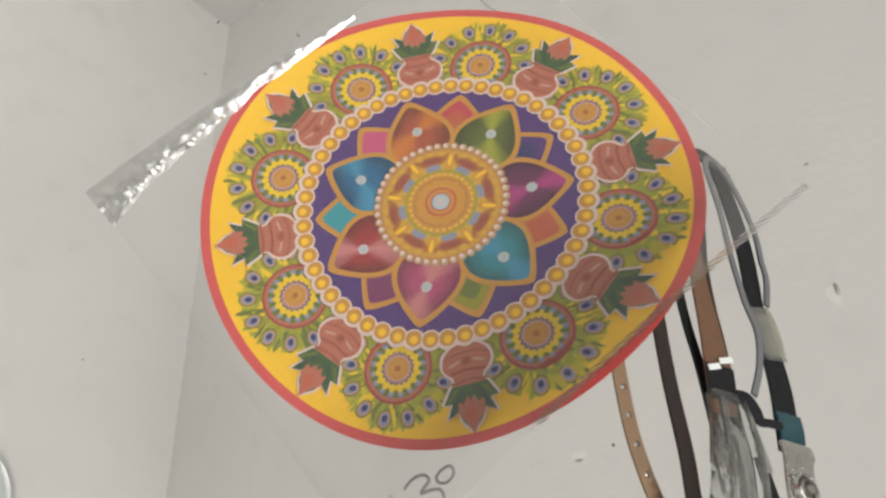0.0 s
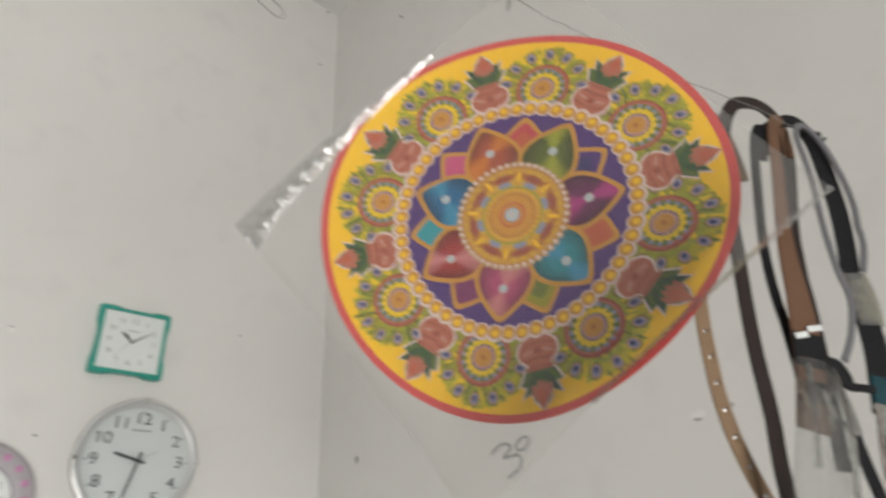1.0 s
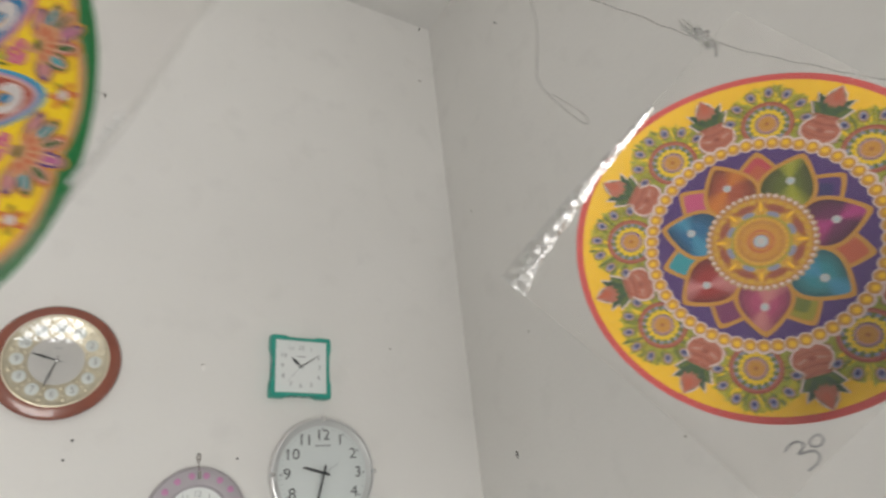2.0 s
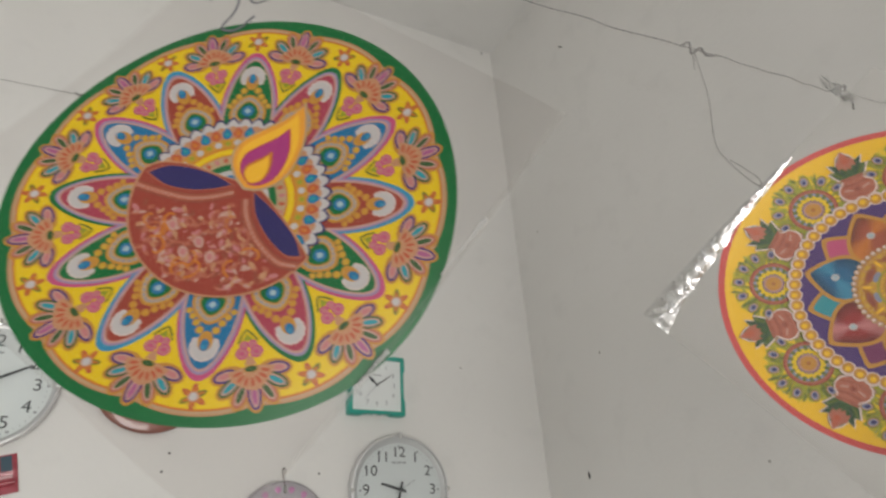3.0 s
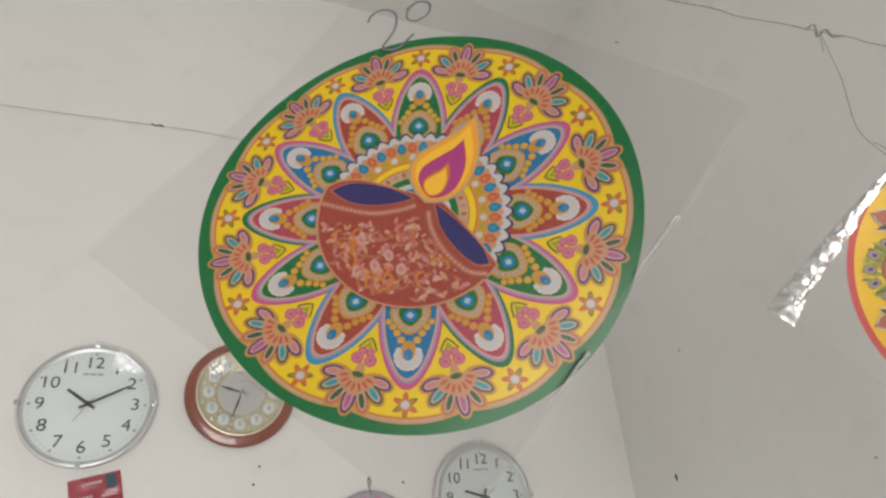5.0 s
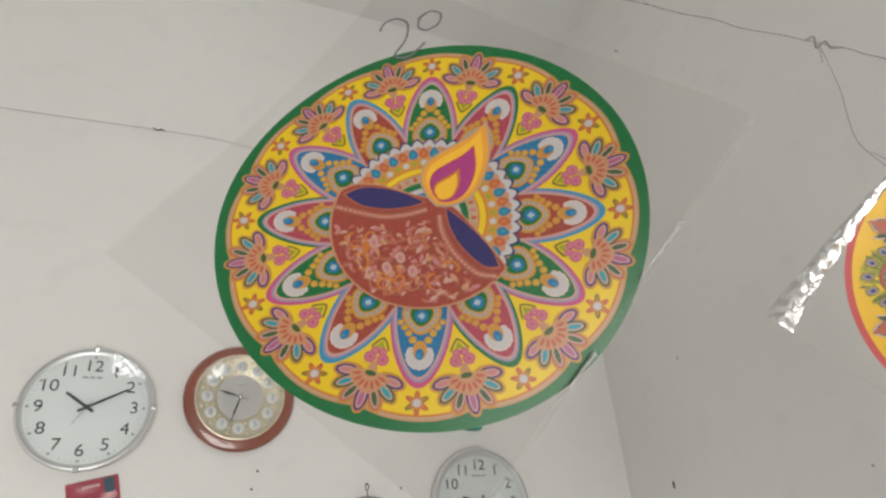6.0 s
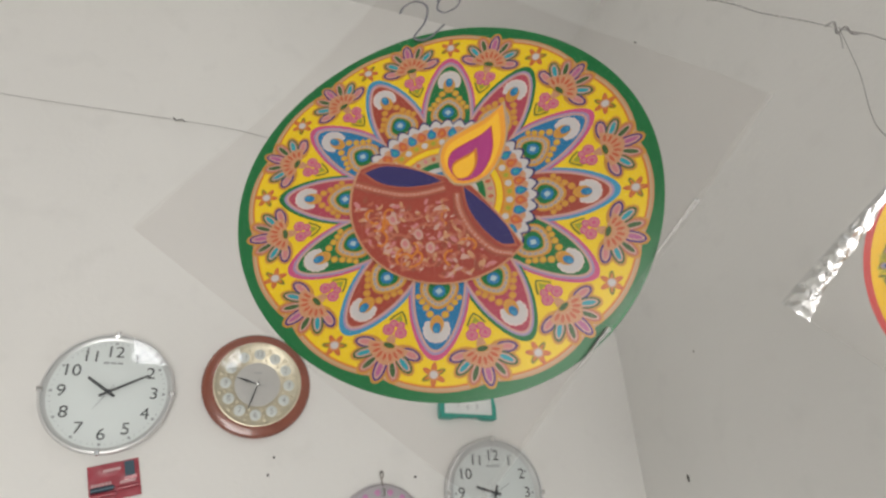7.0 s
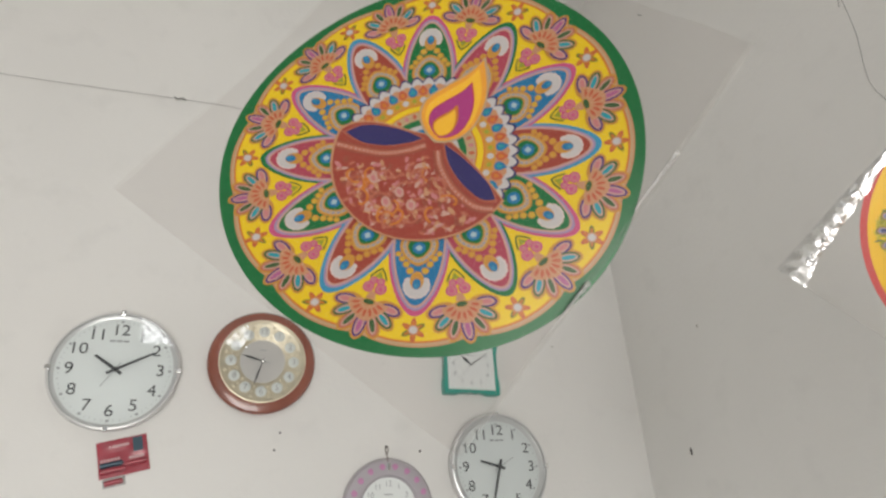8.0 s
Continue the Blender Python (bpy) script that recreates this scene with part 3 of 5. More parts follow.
for k in range(8):
    a = POT0 - 22.5 - 45 * k
    ca, sa = math.cos(radians(a)), math.sin(radians(a))
    fan = Motif("peacock_fan", S, 0.713 * ca, 0.713 * sa, a - 90, base=3)
    # feathery green ground
    fan.fill(scallop(0.232, 0.02, 18, 72), I("halo"), -0.6, 3)
    fan.fill(scallop(0.196, 0.02, 18, 72), I("lime"), -0.3, 3)
    for j in range(150):
        b = radians(rnd.uniform(-112, 112))
        r0, r1 = rnd.uniform(0.10, 0.19), rnd.uniform(0.195, 0.262)
        w = 0.018 * rnd.uniform(0.6, 1.4)
        cb, sb = math.cos(b), math.sin(b)
        m = (r0 + r1) / 2
        fan.fill(circle((r1 - r0) / 2, 8, m * sb, m * cb, w / 2, 90 - math.degrees(b) + rnd.uniform(-22, 22)), I(rnd.choice(["lime", "moss", "olive", "lime", "yellow"])), 0.02 * (j % 10))
    for j in range(9):
        b = math.radians(-112 + 28 * j)
        x, y = 0.200 * math.sin(b), 0.200 * math.cos(b)
        tb = 90 - math.degrees(b)
        fan.fill(circle(0.040, 12, x, y, 0.030, tb), I("moss"), 1)
        fan.fill(circle(0.033, 12, x, y, 0.0245, tb), I("peach"), 2)
        fan.fill(circle(0.026, 12, x, y, 0.019, tb), I("grey"), 3)
        fan.fill(circle(0.015, 10, x - 0.004 * math.sin(b), y - 0.004 * math.cos(b), 0.011, tb), I("navy"), 4)
    fan.fill(circle(0.140, 32), I("rust"), 5, 2)
    fan.fill(circle(0.130, 32), I("clay"), 5.5, 2)
    fan.fill(circle(0.116, 32), I("moss"), 6, 2)
    for j in range(16):
        b = 2 * math.pi * j / 16
        fan.fill(circle(0.0125, 8, 0.103 * math.cos(b), 0.103 * math.sin(b)), I("grey"), 7)
    fan.fill(star(0.100, 0.082, 16), I("yellow"), 8, 2)
    fan.fill(star(0.070, 0.058, 18), I("violet"), 9)
    fan.fill(star(0.062, 0.050, 18), I("pale"), 10)
    fan.fill(circle(0.046, 20), I("gold"), 11)
    fan.fill(circle(0.030, 14), I("amber"), 12)
    fan.fill(circle(0.014, 10), I("gold_dark"), 13)
    fan.done(pot_sticker, "peacock-feather fan round a yellow rosette")
for k in range(8):
    a = POT0 - 45 * k
    ca, sa = math.cos(radians(a)), math.sin(radians(a))
    po = Motif("pot", S, 0.692 * ca, 0.692 * sa, a - 90, 0.93, base=18)
    body = circle(0.102, 32, 0, 0.0, 0.078)
    neck = [(-0.068, 0.045), (0.068, 0.045), (0.060, 0.085), (0.078, 0.105), (-0.078, 0.105), (-0.060, 0.085)]
    crown = [(-0.075, 0.10), (-0.112, 0.165), (-0.078, 0.170), (-0.100, 0.225), (-0.055, 0.205), (-0.040, 0.245), (0.0, 0.285), (0.040, 0.245), (0.055, 0.205), (0.100, 0.225), (0.078, 0.170), (0.112, 0.165), (0.075, 0.10)]
    for sh, c in ((body, (0, 0)), (neck, (0, 0.075)), (crown, (0, 0.16))):
        po.fill(scaled(sh, 1.12, *c), I("shell"), 0, 3, c)
    po.fill(body, I("clay"), 1, 4)
    po.fill(circle(0.092, 28, 0.012, 0.012, 0.055), I("clay"), 1.4, 3)
    po.fill(neck, I("clay"), 1.6, 1, (0, 0.075))
    po.stroke([(-0.075, 0.048), (0, 0.038), (0.075, 0.048)], 0.012, I("clay_dark"), 2)
    po.stroke([(-0.070, 0.090), (0, 0.082), (0.070, 0.090)], 0.010, I("clay_dark"), 2)
    po.stroke([(-0.095, -0.018), (-0.05, -0.034), (0, -0.038), (0.05, -0.034), (0.095, -0.018)], 0.007, I("clay_dark"), 2)
    for j in range(4):
        po.fill(circle(0.007, 6, -0.07 + 0.012 * j, 0.012 - 0.004 * j), I("pale"), 3)
        po.fill(circle(0.007, 6, 0.034 + 0.012 * j, 0.0 + 0.004 * j), I("pale"), 3)
    po.fill(star(0.026, 0.014, 6, 0, 0.0), I("clay_dark"), 3)
    po.fill(crown, I("leaf"), 2.5, 3, (0, 0.16))
    for sx in (-1, 1):
        po.stroke([(sx * 0.05, 0.11), (sx * 0.095, 0.160)], 0.012, I("moss"), 3)
        po.stroke([(sx * 0.03, 0.12), (sx * 0.088, 0.215)], 0.010, I("dark"), 3)
    nut = [(0, 0.300), (0.030, 0.245), (0.056, 0.215), (0.052, 0.165), (0.030, 0.178), (0.014, 0.145), (0, 0.170), (-0.014, 0.145), (-0.030, 0.178), (-0.052, 0.165), (-0.056, 0.215), (-0.030, 0.245)]
    po.fill(nut, I("clay"), 4, 1, (0, 0.205))
    po.fill([(0, 0.285), (0.022, 0.24), (0.03, 0.21), (0.0, 0.19), (-0.02, 0.215)], I("salmon"), 5, 1, (0, 0.23))
    po.done(pot_sticker, "clay pot with leaves and coconut")
disc_field("inner_field", S, 0.566, I("violet"), 30, pot_sticker, "deep violet inner field", rings=7)
for k in range(54):
    b = 2 * math.pi * k / 54
    be = Motif("bead", S, 0.594 * math.cos(b), 0.594 * math.sin(b), math.degrees(b) - 90, base=31 + 0.2 * (k % 2))
    be.fill(circle(0.044, 14), I("shell"), 0)
    be.fill(circle(0.033, 14, 0, -0.004), I("gold"), 1)
    be.fill(circle(0.029, 14, 0, -0.003), I("amber"), 2)
    be.fill(circle(0.017, 10, -0.002, 0.001), I("sun"), 3)
    be.done(pot_sticker)


def lotus(w, h):
    out = []
    for j in range(31):
        t = j / 30
        out.append((w * math.sin(math.pi * t ** 0.85) ** 0.62 * (1 - 0.42 * t ** 3), h * t))
    return out + [(-p[0], p[1]) for p in out[29:0:-1]]


P0 = 107.2
FRONT = [("salmon", "orange"), ("blue", "sky"), ("red", "blush"), ("pink", "blush"), ("teal", "sky"), ("plum", "magenta"), ("moss", "lime")]
BACK = [("pink", "pink"), ("teal", "teal"), ("plum", "plum"), ("olive", "moss"), ("salmon", "salmon"), ("violet", "navy"), ("crimson", "salmon")]
for k in range(7):
    for j, (base, w, h, r0, layer) in enumerate(((BACK[k], 0.152, 0.385, 0.157, 33), (FRONT[k], 0.160, 0.378, 0.167, 38 + 0.5 * k))):
        a = P0 + 360 / 7 * k + (180 / 7 if j == 0 else 0)
        pe = Motif("petal", S, r0 * math.cos(radians(a)), r0 * math.sin(radians(a)), a - 90, base=layer)
        pe.fill(lotus(w, h), I("gold") if j else I("amber"), 0, 3, (0, h * 0.45))
        pe.fill(scaled(lotus(w, h), 0.93, 0, h * 0.45), I("amber") if j else I("gold"), 0.6, 3, (0, h * 0.45))
        inner = scaled(lotus(w, h), 0.85, 0, h * 0.44)
        pe.fill(inner, I(base[0]), 1.2, 3, (0, h * 0.45))
        if j:
            # a printed conical blend: two paler beams that cross at the stone
            cx, cy = 0.0, 0.208
            n = len(inner)
            for i in range(n):
                p, q = inner[i], inner[(i + 1) % n]
                ang = math.atan2((p[1] + q[1]) / 2 - cy, (p[0] + q[0]) / 2 - cx)
                tone = round(6 * max(0.0, math.cos(ang * 2 - 1.1 - 0.5 * k)) ** 1.3) / 6
                for r_in, r_out, dim in ((0.0, 0.55, 0.75), (0.55, 0.80, 0.55), (0.80, 1.0, 0.38)):
                    col = tuple((a0 * dim * (1 - tone) + b0 * 1.0 * tone) for a0, b0 in zip(INK[base[0]], INK[base[1]]))
                    quad = [(cx + (v[0] - cx) * rr, cy + (v[1] - cy) * rr) for v, rr in ((p, r_in), (p, r_out), (q, r_out), (q, r_in))]
                    if r_in == 0.0:
                        quad = quad[1:3] + [(cx, cy)]
                    pe.fill(quad, ink("blend_%s_%s_%d_%d" % (base[0], base[1], int(tone * 6), int(dim * 100)), col), 2, 1)
            for i in range(7):
                b = 2 * math.pi * i / 7
                pe.fill(circle(0.0095, 8, cx + 0.0145 * math.cos(b), cy + 0.0145 * math.sin(b)), I("white"), 3)
            pe.fill(circle(0.012, 10, cx, cy), I("ice"), 4)
        else:
            pe.fill(scaled(inner, 0.7, 0, h * 0.5), I(base[1]), 2, 2, (0, h * 0.45))
        pe.done(pot_sticker, "%s lotus petal" % {"blue": "blue", "salmon": "orange", "navy": "blue", "red": "red", "pink": "pink", "teal": "teal", "plum": "purple", "moss": "olive green", "olive": "olive", "violet": "violet", "crimson": "crimson"}[base[0]])
md = Motif("medallion", S, base=50, size=1.03)
md.fill(circle(0.262, 60), I("gold"), 0, 4)
for k in range(46):
    b = 2 * math.pi * k / 46
    md.fill(circle(0.0180, 10, 0.262 * math.cos(b), 0.262 * math.sin(b)), I("gold_dark"), 1)
    md.fill(circle(0.0155, 10, 0.263 * math.cos(b), 0.264 * math.sin(b)), I("cream"), 1.5)
    md.fill(circle(0.0095, 8, 0.262 * math.cos(b) - 0.003, 0.262 * math.sin(b) + 0.004), I("shell"), 2)
md.fill(circle(0.240, 60), I("ochre"), 2.5, 4)
for k in range(30):
    b = 2 * math.pi * k / 30
    md.fill(circle(0.010, 8, 0.226 * math.cos(b), 0.226 * math.sin(b)), I("gold"), 3)
for k in range(8):
    # eight golden buds between dark red hollows
    b = 360 / 8 * k + 12
    cb, sb = math.cos(radians(b)), math.sin(radians(b))
    md.fill(circle(0.026, 14, 0.194 * cb, 0.194 * sb, 0.058, b), I("gold_dark"), 3)
    md.fill(circle(0.015, 12, 0.196 * cb, 0.196 * sb, 0.046, b), I("clay_dark"), 4)
    md.fill(circle(0.018, 10, 0.160 * cb, 0.160 * sb, 0.034, b), I("grey"), 4)
    c2, s2 = math.cos(radians(b + 22.5)), math.sin(radians(b + 22.5))
    md.fill(circle(0.050, 12, 0.190 * c2, 0.190 * s2, 0.017, b + 22.5), I("amber"), 4)
    md.fill(circle(0.030, 10, 0.196 * c2, 0.196 * s2, 0.008, b + 22.5), I("sun"), 4.5)
    for i in (-1, 1):
        md.fill(circle(0.022, 10, 0.206 * math.cos(radians(b + i * 16)), 0.206 * math.sin(radians(b + i * 16)), 0.009, b + i * 40), I("gold_dark"), 4.2)
md.fill(circle(0.150, 48), I("lime"), 5, 2)
md.fill(circle(0.140, 48), I("gold"), 6, 2)
for k in range(30):
    b = 2 * math.pi * k / 30
    md.fill(circle(0.0075, 6, 0.127 * math.cos(b), 0.127 * math.sin(b)), I("yellow"), 7)
md.fill(star(0.116, 0.104, 14), I("gold_dark"), 7, 2)
md.fill(star(0.112, 0.098, 14), I("amber"), 8, 2)
md.fill(circle(0.066, 30), I("salmon"), 9)
md.fill(circle(0.055, 30), I("amber"), 10)
md.fill(circle(0.044, 24), I("clay"), 11)
md.fill(circle(0.035, 20), I("ice"), 12)
md.fill(star(0.030, 0.016, 7), I("white"), 13)
md.done(pot_sticker, "golden pearl-edged medallion")
sleeve(S, -50.0, -1.045, 0.965, -1.10, 1.07, pot_sticker, FILM_VEILED, SEAM, 0.17, -0.32)
crease(S, -50.0, -1.045, -1.10, 0.32, 0.23, pot_sticker, 3.0)
crease(S, -50.0, -0.965, -0.98, -0.40, 0.10, pot_sticker, 6.0)
pr = Motif("price_mark", S, base=22)
pr.stroke(arc([(-0.111, -1.140), (-0.080, -1.106), (-0.040, -1.092), (-0.014, -1.112), (-0.045, -1.152), (0.000, -1.142), (0.032, -1.142), (0.046, -1.168), (0.030, -1.200), (-0.020, -1.235)]), 0.012, FAINT, 0)
pr.stroke(arc([(0.011, -1.105), (0.030, -1.078), (0.062, -1.064), (0.080, -1.085), (0.062, -1.114), (0.030, -1.120), (0.011, -1.105)]), 0.011, FAINT, 0.5)
pr.done(pot_sticker, "handwritten price 30 in grey marker")

# ---------------------------------------------------------------- wall clocks
CHROME = material("chrome", (0.78, 0.78, 0.78), 0.16, 1.0, vary=0.03)
SATIN = material("satin_silver_plastic", (0.66, 0.66, 0.655), 0.3, 0.3, vary=0.04)
SILVER = material("polished_silver_rim", (0.66, 0.66, 0.66), 0.2, 0.75, vary=0.04)
DIAL = material("white_dial", (0.80, 0.83, 0.82), 0.5, vary=0.02)
BLACK = material("dial_black", (0.03, 0.035, 0.04), 0.45)
FADED = material("dial_grey", (0.38, 0.39, 0.40), 0.5)
BUCKLE = material("worn_chrome", (0.62, 0.61, 0.58), 0.22, 1.0, vary=0.25, scale=200, bump=0.5, bump_scale=260)
GLASS = clear("clock_glass", (0.97, 0.985, 0.98), 0.004, 0.24)
MAROON = material("lacquered_wood", (0.25, 0.080, 0.052), 0.25, vary=0.25, scale=14, coat=0.5)
GOLDMETAL = material("gold_leaf_dial", (0.72, 0.65, 0.50), 0.35, 0.45, vary=0.25, scale=40, bump=0.6, bump_scale=160)
PEARL = material("pearl_dial", (0.62, 0.60, 0.58), 0.4, 0.2, vary=0.06)
TEALP = material("teal_plastic", (0.03, 0.35, 0.275), 0.38, vary=0.06)
MAUVE = material("mauve_grey_plastic", (0.44, 0.41, 0.44), 0.4, 0.15, vary=0.06)
ROSE = material("rose_dots", (0.55, 0.25, 0.44), 0.4)


def lathe(profile, n=72):
    """A turned body about the local z axis from (radius, height) pairs."""
    bm = bmesh.new()
    rings = []
    for r, z in profile:
        if r < 1e-6:
            rings.append([bm.verts.new((0, 0, z))])
        else:
            rings.append([bm.verts.new((r * math.cos(2 * math.pi * k / n), r * math.sin(2 * math.pi * k / n), z)) for k in range(n)])
    for a, b in zip(rings, rings[1:]):
        for k in range(n):
            e = (k + 1) % n
            if len(a) == 1 and len(b) == 1:
                continue
            if len(a) == 1:
                f = bm.faces.new((a[0], b[k], b[e]))
            elif len(b) == 1:
                f = bm.faces.new((a[k], b[0], a[e]))
            else:
                f = bm.faces.new((a[k], b[k], b[e], a[e]))
            f.smooth = True
    bmesh.ops.recalc_face_normals(bm, faces=bm.faces)
    for e in bm.edges:
        if len(e.link_faces) == 2 and e.calc_face_angle() > 0.6:
            e.smooth = False
    if sum(f.normal.z * f.calc_area() for f in bm.faces) < -1e-9:
        bmesh.ops.reverse_faces(bm, faces=bm.faces)
    return bm


def prism(poly, z0, z1):
    bm = bmesh.new()
    lo, hi = [bm.verts.new((x, y, z0)) for x, y in poly], [bm.verts.new((x, y, z1)) for x, y in poly]
    bm.faces.new(hi)
    bm.faces.new(lo[::-1])
    for k in range(len(poly)):
        e = (k + 1) % len(poly)
        bm.faces.new((lo[k], lo[e], hi[e], hi[k]))
    bmesh.ops.recalc_face_normals(bm, faces=bm.faces)
    return bm


def lettering(text, size, mat, parent, name, x, y, z, sx=1.0, bold=0.0):
    cu = bpy.data.curves.new(name, "FONT")
    cu.body, cu.size, cu.align_x, cu.align_y, cu.extrude, cu.offset = text, size, "CENTER", "CENTER", 0.0002, bold
    tmp = bpy.data.objects.new("lettering", cu)
    scene.collection.objects.link(tmp)
    bpy.context.view_layer.update()
    me = bpy.data.meshes.new_from_object(tmp.evaluated_get(bpy.context.evaluated_depsgraph_get()))
    bpy.data.objects.remove(tmp)
    me.materials.clear()
    me.materials.append(mat)
    ob = new(name, me)
    ob.parent = parent
    ob.matrix_local = Matrix.Translation((x, y, z)) @ Matrix.Diagonal((sx, 1, 1, 1))
    return ob


def hand(name, degrees, length, tail, w0, w1, z, mat, parent, bulge=0.0):
    """A clock hand; degrees clockwise from twelve."""
    poly = [(-w0 / 2, -tail), (w0 / 2, -tail), (w0 / 2, 0), (w0 / 2 + bulge, length * 0.55), (w1 / 2, length), (-w1 / 2, length), (-w0 / 2 - bulge, length * 0.55), (-w0 / 2, 0)]
    ob = part(name, prism(poly, 0, 0.0008), mat, parent)
    ob.matrix_local = pose(0, 0, z, 0, 0, -degrees)
    return ob


def on_north(x, z, y=0.0, tilt=0.0):
    """A pose on the north wall: local z points into the room, local y up."""
    return pose(x, y, z, 90, 0, 0) @ pose(0, 0, 0, 0, 0, tilt)


def office_clock(x, z, R, dial_r, rim_mat, hour, minute, second, label, tilt=0.0):
    c = tagged(new("wall_clock"), label, "clock", "wall clocks")
    c.matrix_world = on_north(x, z, 0, tilt)
    part("case", lathe([(0, 0.001), (R * 0.93, 0.001), (R * 0.985, 0.008), (R * 0.99, 0.026), (R * 0.95, 0.031), (dial_r, 0.026), (0, 0.026)]), rim_mat, c)
    part("rim", lathe([(R * 0.955, 0.030), (R, 0.024), (R * 1.004, 0.030), (R * 0.99, 0.038), (R * 0.96, 0.0395), (R * 0.952, 0.036), (R * 0.955, 0.030)]), rim_mat, c, "thin metallic rim")
    dial = part("dial", lathe([(0, 0.0275), (dial_r, 0.0275), (dial_r, 0.0262)]), DIAL, c, "white dial with black numerals")
    g = part("glass", lathe([(0, 0.0392), (R * 0.5, 0.0392), (R * 0.9, 0.0392), (R * 0.955, 0.0391)]), GLASS, c, "clear glass")
    g.visible_shadow = False
    for k in range(12):
        a = radians(30 * (k + 1))
        n = lettering(str(k + 1), 0.0415, BLACK, dial, "numeral", 0.105 * math.sin(a), 0.104 * math.cos(a), 0.0279, 1.08)
        part("hour_mark", box_bm(-0.0035, 0.0035, -0.003, 0.003, 0.0276, 0.0279), FADED, dial).matrix_local = Matrix.Translation(((dial_r - 0.0085) * math.sin(a), (dial_r - 0.0085) * math.cos(a), 0.0))
    bm = bmesh.new()
    for k in range(60):
        if k % 5:
            a = radians(6 * k)
            vs = []
            for r, w in ((dial_r - 0.011, -1), (dial_r - 0.011, 1), (dial_r - 0.006, 1), (dial_r - 0.006, -1)):
                vs.append(bm.verts.new((r * math.sin(a) + w * 0.0005 * math.cos(a), r * math.cos(a) - w * 0.0005 * math.sin(a), 0.0279)))
            bm.faces.new(vs)
    tagged(part("minute_marks", bm, FADED, dial), kind="stuff")
    for k, w in enumerate((0.020, 0.013, 0.015)):
        part("maker_mark", box_bm(-0.023 + 0.016 * k, -0.023 + 0.016 * k + 0.013, 0.073, 0.078, 0.0276, 0.0279), FADED, dial)
    part("maker_line", box_bm(-0.018, 0.018, 0.0655, 0.0675, 0.0276, 0.0278), DIAL, dial)
    hand("hour_hand", hour, 0.062, 0.018, 0.0075, 0.006, 0.031, BLACK, c)
    hand("minute_hand", minute, 0.098, 0.022, 0.0062, 0.0042, 0.033, BLACK, c)
    hand("second_hand", second, 0.052, 0.02, 0.0016, 0.0012, 0.035, FADED, c)
    part("hub", lathe([(0.006, 0.030), (0.006, 0.036), (0, 0.037)], 20), BLACK, c)
    for k in range(4):
        cl = part("clip", box_bm(-0.006, 0.006, -0.008, 0.006, 0.0, 0.006, 0.0015), CHROME, c, "small chrome clip")
        cl.matrix_local = pose(0, 0, 0, 0, 0, -90 * k) @ Matrix.Translation((0, R * 0.985, 0.036))
    return c


office_clock(-1.599, 2.098, 0.152, 0.136, SATIN, 305, 62, 212, "white-dial chrome-rimmed wall clock showing ten past ten")
office_clock(-0.551, 1.847, 0.153, 0.131, SATIN, 286, 196, 60, "white-dial silver-rimmed wall clock showing nine thirty-three")

# brown lacquered clock with a gilded dial
c = tagged(new("wall_clock"), "reddish-brown lacquered wall clock with a gilded ring dial", "clock", "wall clocks")
c.matrix_world = on_north(-1.238, 2.137)
part("case", lathe([(0, 0.001), (0.132, 0.001), (0.143, 0.007), (0.1445, 0.016), (0.139, 0.024), (0.122, 0.030), (0.113, 0.029), (0.112, 0.018), (0, 0.018)]), MAROON, c, "turned reddish-brown rim")
part("bezel", lathe([(0.108, 0.028), (0.1135, 0.031), (0.1165, 0.030), (0.1165, 0.028)]), GOLDMETAL, c, "thin gilt bezel")
gd = part("chapter_ring", lathe([(0.060, 0.0195), (0.063, 0.0215), (0.100, 0.0215), (0.111, 0.026)]), GOLDMETAL, c, "gilded filigree ring")
part("dial", lathe([(0, 0.0200), (0.0625, 0.0200)]), PEARL, c, "pearl-grey centre")
for k in range(12):
    a = radians(30 * (k + 1))
    px, py = 0.084 * math.sin(a), 0.084 * math.cos(a)
    cart = part("cartouche", lathe([(0, 0.0236), (0.0135, 0.0236), (0.0150, 0.0228), (0.0150, 0.0205)], 24), DIAL, gd)
    cart.matrix_local = Matrix.Translation((px, py, 0))
    lettering(str(k + 1), 0.023, FADED, gd, "numeral", px, py, 0.0239, 0.95)
    b = radians(30 * k + 15)
    for r, s in ((0.100, 0.0058), (0.070, 0.0042), (0.086, 0.0036)):
        kn = part("scroll", lathe([(0, s), (s * 0.7, s * 0.7), (s, 0), ], 10), GOLDMETAL, gd)
        kn.matrix_local = Matrix.Translation((r * math.sin(b), r * math.cos(b), 0.0214))
part("maker_mark", box_bm(-0.010, 0.010, 0.031, 0.0335, 0.0201, 0.0204), FADED, c)
hand("hour_hand", 286, 0.058, 0.012, 0.0022, 0.001, 0.0245, BLACK, c, 0.0022)
hand("minute_hand", 197, 0.074, 0.010, 0.002, 0.001, 0.026, BLACK, c, 0.0014)
hand("second_hand", 106, 0.026, 0.030, 0.0008, 0.0006, 0.027, FADED, c)
part("hub", lathe([(0.0035, 0.022), (0.0035, 0.028), (0, 0.029)], 16), CHROME, c)
g = part("glass", lathe([(0, 0.0315), (0.06, 0.0315), (0.109, 0.0314)]), GLASS, c, "clear glass")
g.visible_shadow = False

# small teal square clock
c = tagged(new("square_clock"), "small square teal plastic clock with a white face", "clock", "wall clocks")
c.matrix_world = on_north(-0.612, 2.152, 0, -1)


